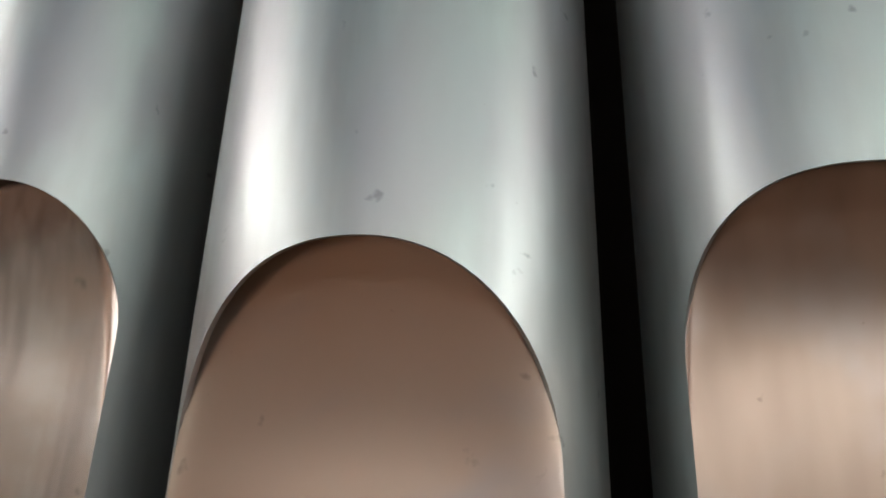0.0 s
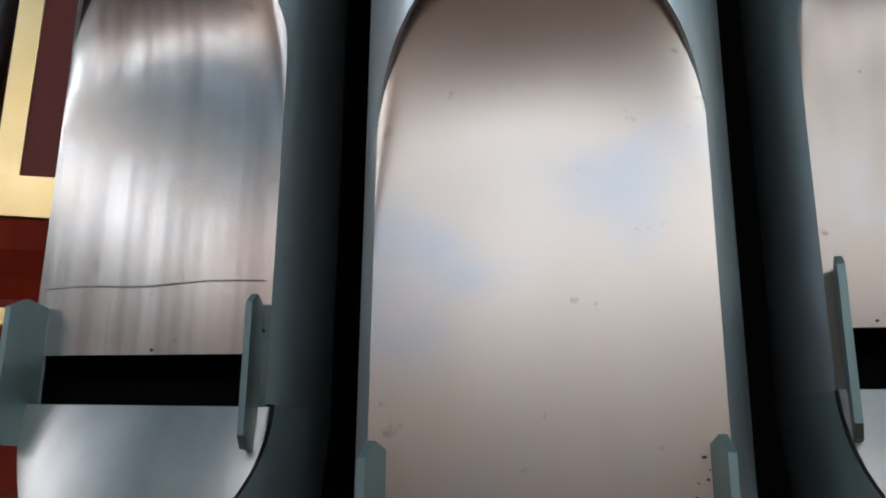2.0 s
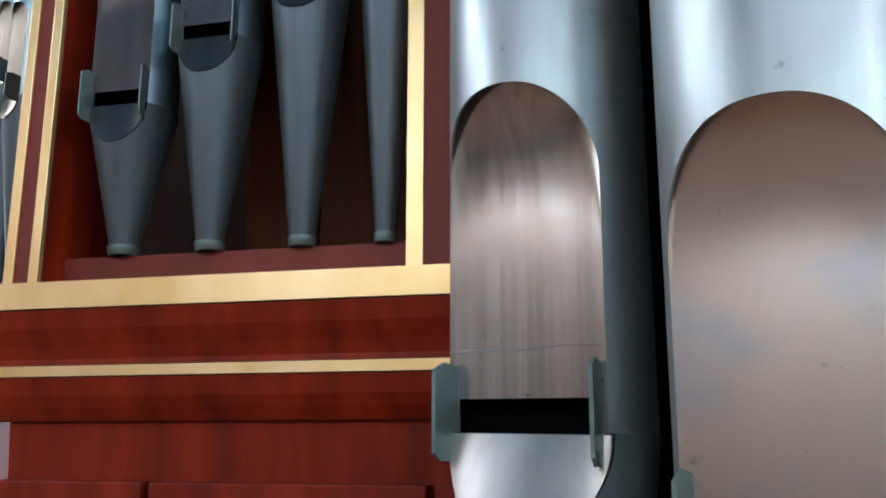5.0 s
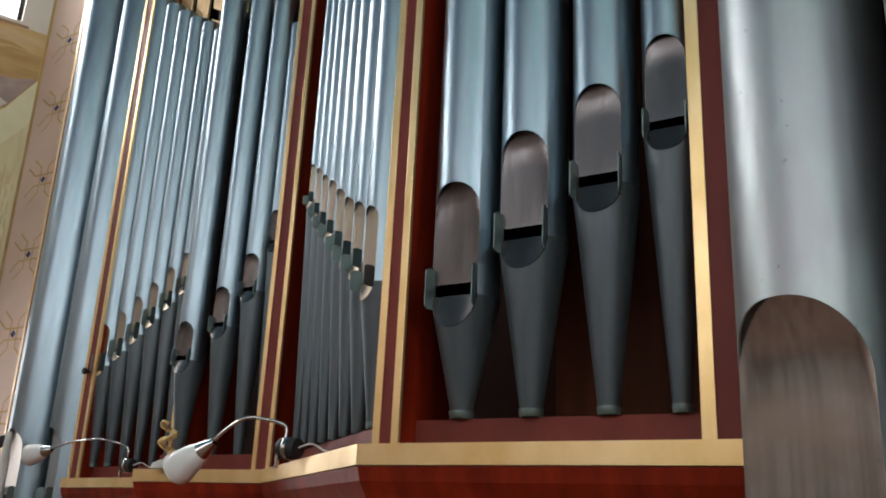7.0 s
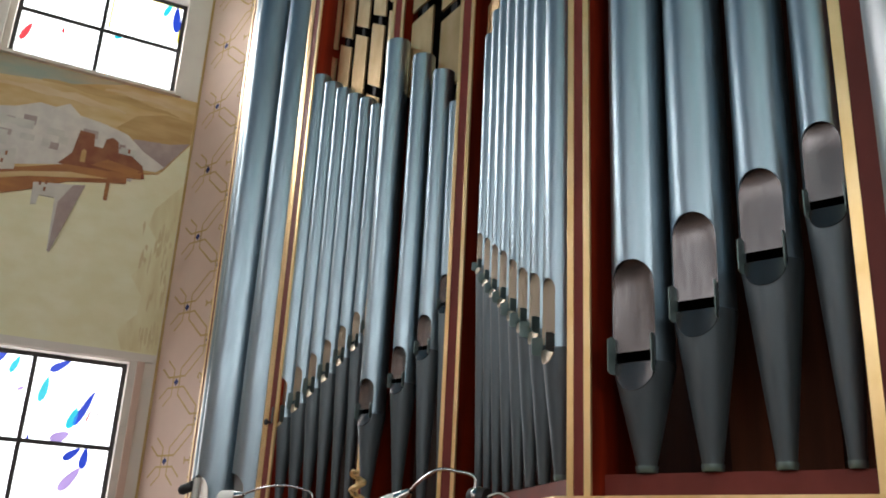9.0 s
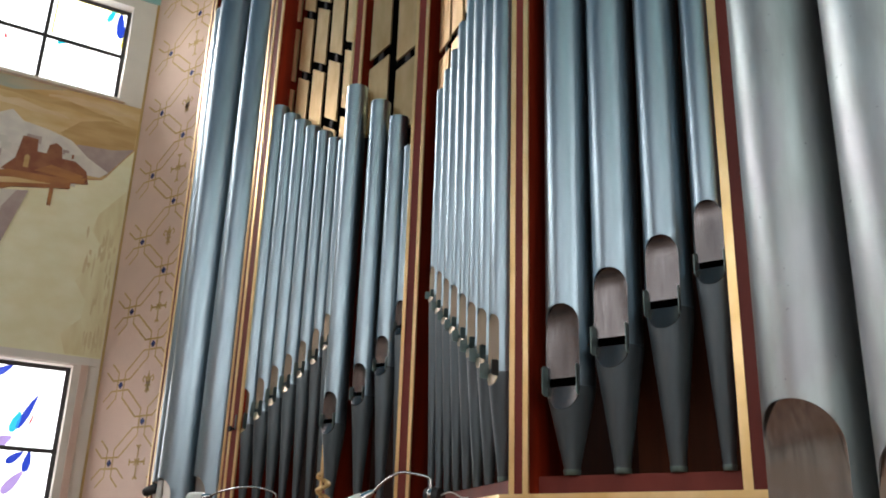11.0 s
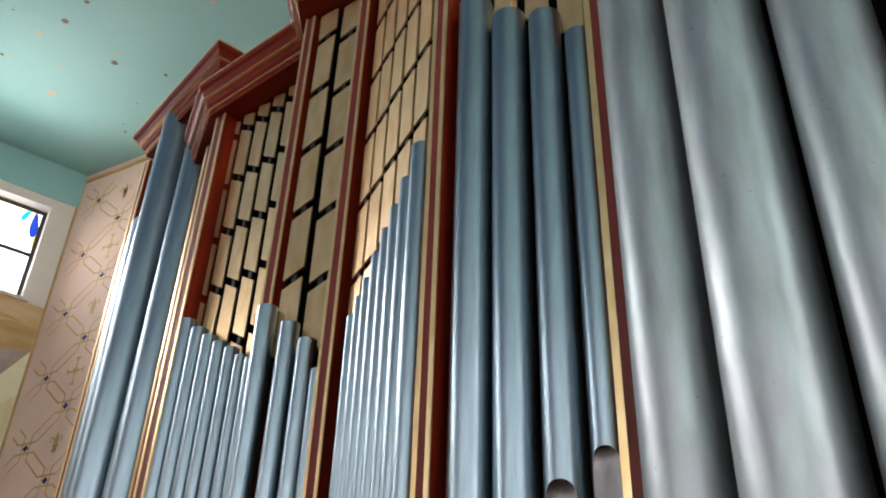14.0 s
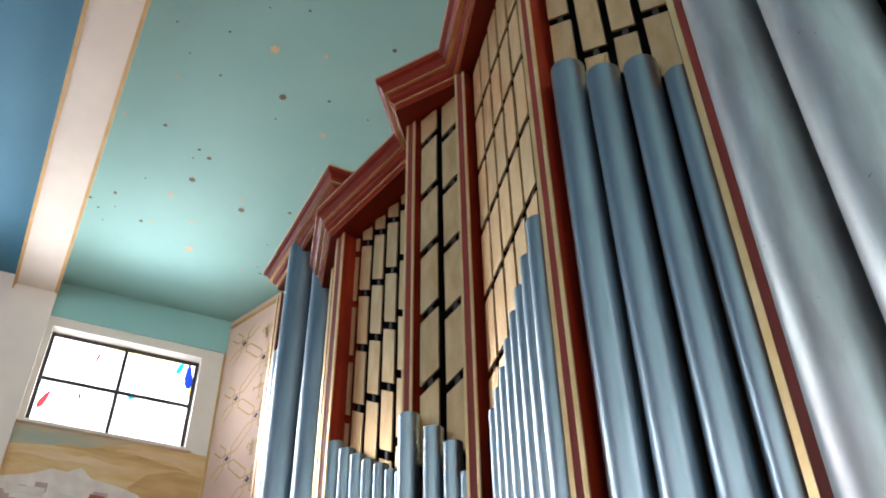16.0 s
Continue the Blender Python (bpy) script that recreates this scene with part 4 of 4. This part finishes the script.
# ---- stars on the ceiling ----
rs = random.Random(11)
stars = [(-9.0, 1.24, 0.06), (-10.05, 3.82, 0.07), (-10.63, 3.8, 0.06), (-9.43, 3.7, 0.05), (-6.92, 2.98, 0.09), (-7.53, 3.65, 0.07), (-11.59, 4.89, 0.09), (-10.04, 4.86, 0.07), (-7.66, 4.61, 0.05)]
for i in range(84):
    stars.append((rs.uniform(-12.6, -5.5), rs.uniform(-0.5, 6.6), rs.choice((0.018, 0.022, 0.028, 0.034, 0.042))))
for which, mat, text in ((0, STAR, "small gold stars painted on the ceiling"), (1, DARKSTAR, "small tarnished brown stars painted on the ceiling")):
    v, f = [], []
    for n_star, (x, y, r) in enumerate(stars):
        if (n_star % 2) != which:
            continue
        o = len(v)
        turn = rs.random()
        for k in range(12):
            q = r * (1.0 if k % 2 == 0 else 0.62)
            v.append((x + q * math.cos(turn + k * math.pi / 6), y + q * math.sin(turn + k * math.pi / 6), ROOM_TOP - 0.004))
        f.append(tuple(range(o, o + 12)))
    tagged(part("ceiling_stars", v, f, mat), text, "stars", kind="stuff")


# ---- gooseneck lamps and small things on the ledge ----
def tube(name, pts, r, mat, parent, label="", res=10):
    cu = bpy.data.curves.new(name, "CURVE")
    cu.dimensions, cu.bevel_depth, cu.bevel_resolution = "3D", r, 3
    sp = cu.splines.new("POLY")
    # a smooth line through the points
    fine = []
    for i in range(len(pts) - 1):
        p0, p1, p2, p3 = (Vector(pts[max(0, min(len(pts) - 1, i + k))]) for k in (-1, 0, 1, 2))
        for q in range(res):
            t = q / res
            fine.append(0.5 * ((2 * p1) + (p2 - p0) * t + (2 * p0 - 5 * p1 + 4 * p2 - p3) * t * t + (3 * p1 - p0 - 3 * p2 + p3) * t ** 3))
    fine.append(Vector(pts[-1]))
    sp.points.add(len(fine) - 1)
    for p, q in zip(sp.points, fine):
        p.co = (*q, 1)
    ob = bpy.data.objects.new("tmp", cu)
    me = bpy.data.meshes.new_from_object(ob)
    bpy.data.objects.remove(ob)
    me.name = name
    me.materials.clear()
    me.materials.append(mat)
    o = new(name, me)
    o.parent = parent
    if label:
        o["label"] = label
    return o


def lathe(name, prof, mat, parent, m=None, label="", seg=24):
    v, f = [], []
    for r, z in prof:
        for k in range(seg):
            q = 2 * math.pi * k / seg
            v.append((r * math.cos(q), r * math.sin(q), z))
    for i in range(len(prof) - 1):
        for k in range(seg):
            f.append((i * seg + k, i * seg + (k + 1) % seg, (i + 1) * seg + (k + 1) % seg, (i + 1) * seg + k))
    ob = part(name, v, f, mat, parent, label, True)
    if m is not None:
        ob.matrix_local = m
    sharpen(ob, 50)
    return ob


def clip_lamp(base, top, tip, size, label):
    """A clamp lamp: body on the ledge, bent chrome neck, opal cone shade pointing down along its neck."""
    thing = tagged(empty("clip_lamp", Matrix.Translation(base)), label, "lamp", "clip lamps")
    b, t, p = Vector(base), Vector(top) - Vector(base), Vector(tip) - Vector(base)
    lathe("clamp", [(0.0, -0.035), (0.030, -0.035), (0.034, -0.028), (0.034, 0.028), (0.030, 0.035), (0.0, 0.035)], BLACK, thing, pose(0.02, 0, 0.0, 0, 90, 0), "black clamp body")
    lathe("clamp_ring", [(0.036, -0.008), (0.038, 0), (0.036, 0.008)], CHROME, thing, pose(0.02, 0, 0, 0, 90, 0), "chrome ring")
    lathe("screw", [(0.0, -0.05), (0.007, -0.05), (0.007, 0.0), (0.0, 0.0)], CHROME, thing, pose(-0.01, -0.02, -0.01), "chrome clamp screw")
    d = (p - t).normalized()
    end = p - d * size * 1.25
    tube("neck", [(0, 0, 0.02), (-0.005, 0, 0.02 + t.z * 0.55), tuple(t * 0.55 + Vector((0, 0, t.z * 0.42))), tuple(t), tuple(t * 0.45 + end * 0.55 + Vector((0, 0, 0.012))), tuple(end)], 0.006, CHROME, thing, "bent chrome gooseneck")
    q = d.to_track_quat("Z", "Y").to_matrix().to_4x4()
    lathe("socket", [(0.012, -0.02), (0.020, 0.0), (0.030, size * 0.30), (0.031, size * 0.34), (0.0, size * 0.34)], CHROME, thing, Matrix.Translation(end) @ q, "chrome socket")
    lathe("shade", [(0.030, size * 0.30), (0.040, size * 0.5), (0.052, size * 0.95), (0.056, size * 1.2), (0.050, size * 1.27), (0.03, size * 1.30), (0, size * 1.30)], OPAL, thing, Matrix.Translation(end) @ q, "white opal glass shade")
    tube("cable", [(0.05, 0.0, 0.0), (0.09, 0.02, 0.015), (0.13, 0.04, -0.005), (0.16, 0.06, -0.005)], 0.003, OPAL, thing, "thin white cable")
    return thing


clip_lamp((-1.97, 1.275, 1.895), (-2.09, 1.22, 1.985), (-2.36, 1.20, 1.82), 0.125, "chrome gooseneck clip lamp with a white opal shade")
clip_lamp((-3.80, 2.20, 1.915), (-4.02, 2.14, 2.04), (-4.47, 2.12, 1.96), 0.125, "chrome gooseneck clip lamp with a white opal shade")

# gilded ornament on a white foot
orn = tagged(empty("gilded_ornament", pose(-2.915, 1.655, LEDGE)), "small gilded scrollwork ornament on a white foot", "ornament")
lathe("foot", [(0, 0), (0.055, 0), (0.05, 0.02), (0.02, 0.035), (0, 0.035)], SCULPT, orn)
for k in range(9):
    a = k * 1.1
    z = 0.05 + 0.013 * k
    tube("scroll", [(0.02 * math.cos(a), 0.02 * math.sin(a), z), (0.035 * math.cos(a + 0.9), 0.035 * math.sin(a + 0.9), z + 0.012), (0.03 * math.cos(a + 1.9), 0.03 * math.sin(a + 1.9), z + 0.03), (0.012 * math.cos(a + 2.6), 0.012 * math.sin(a + 2.6), z + 0.022)], 0.007, GOLD, orn, res=5)

# ---- small marks and things ----
GRIME = material("dark_grime", (0.05, 0.04, 0.035), 0.7, 0.3)


def lip_marks(x, y, yaw, r, w, z_slot, creases, count, seed):
    """Creases pressed across an upper lip, and grime along its lower edge."""
    d = math.sqrt(r * r - w * w / 4)
    m = pose(x, y, 0, 0, 0, yaw)
    owner = min((o for o in scene.objects if o.name.startswith("organ_pipe")), key=lambda o: (o.matrix_basis.translation.xy - Vector((x, y))).length)
    for z, mat, u0, u1 in creases:
        pts = [(w * (u0 + (u1 - u0) * i / 8), -d - 0.0001, z_slot + z + 0.0015 * math.sin(i * 1.3) - owner.location.z) for i in range(9)]
        v = []
        for p in pts:
            v += [(p[0], p[1] + 0.0002, p[2] - 0.0008), (p[0], p[1], p[2]), (p[0], p[1] + 0.0002, p[2] + 0.0008)]
        part("crease", v, [(3 * i + k, 3 * i + 3 + k, 3 * i + 4 + k, 3 * i + 1 + k) for i in range(8) for k in range(2)], mat, owner)
    q = random.Random(seed)
    v, f = [], []
    for i in range(count):
        cx = w * (q.uniform(-0.46, 0.46) if i % 3 else q.uniform(0.40, 0.485))
        cz = z_slot + abs(q.gauss(0, 0.006 if i % 3 else 0.02)) + 0.003 - owner.location.z
        rr = q.uniform(0.0004, 0.0018)
        o = len(v)
        for k in range(7):
            a = 2 * math.pi * k / 7
            v.append((cx + rr * q.uniform(0.5, 1.5) * math.cos(a), -d - 0.0008, cz + rr * q.uniform(0.5, 1.3) * math.sin(a)))
        f.append(tuple(range(o, o + 7)))
    tagged(part("grime", v, f, GRIME, owner), kind="stuff")


lip_marks(-0.306, 0.757, -22, 0.148, 0.248, 1.633, [(0.068, LIP_SILVER, -0.47, 0.47)], 8, 3)
lip_marks(0.019, 0.553, -19.0, 0.163, 0.270, 1.481, [], 60, 4)
lip_marks(0.352, 0.470, -18.5, 0.148, 0.246, 1.634, [], 14, 5)

stand = tagged(empty("spotlight_stand", pose(-5.5, 2.66, 0)), "white lamp stand with two small black spotlights", "spotlight")
lathe("pole", [(0.0, 0), (0.14, 0), (0.14, 0.02), (0.03, 0.04), (0.028, 2.0), (0.02, 2.16), (0.0, 2.16)], SCULPT, stand, None, "white pole")
for z in (1.91, 2.09):
    lathe("spotlight_head", [(0.0, -0.06), (0.028, -0.06), (0.036, -0.04), (0.036, 0.05), (0.030, 0.055), (0.0, 0.055)], BLACK, stand, pose(-0.075, -0.02, z, 0, 70, 20), "black spotlight head")
knob = tagged(empty("coat_knob", pose(-4.44, 2.385, 2.45, 90, 0, -11)), "small black knob on the gilded post", "knob")
lathe("knob_head", [(0.0, 0.045), (0.016, 0.04), (0.02, 0.03), (0.012, 0.02), (0.007, 0.012), (0.007, -0.01)], BLACK, knob)
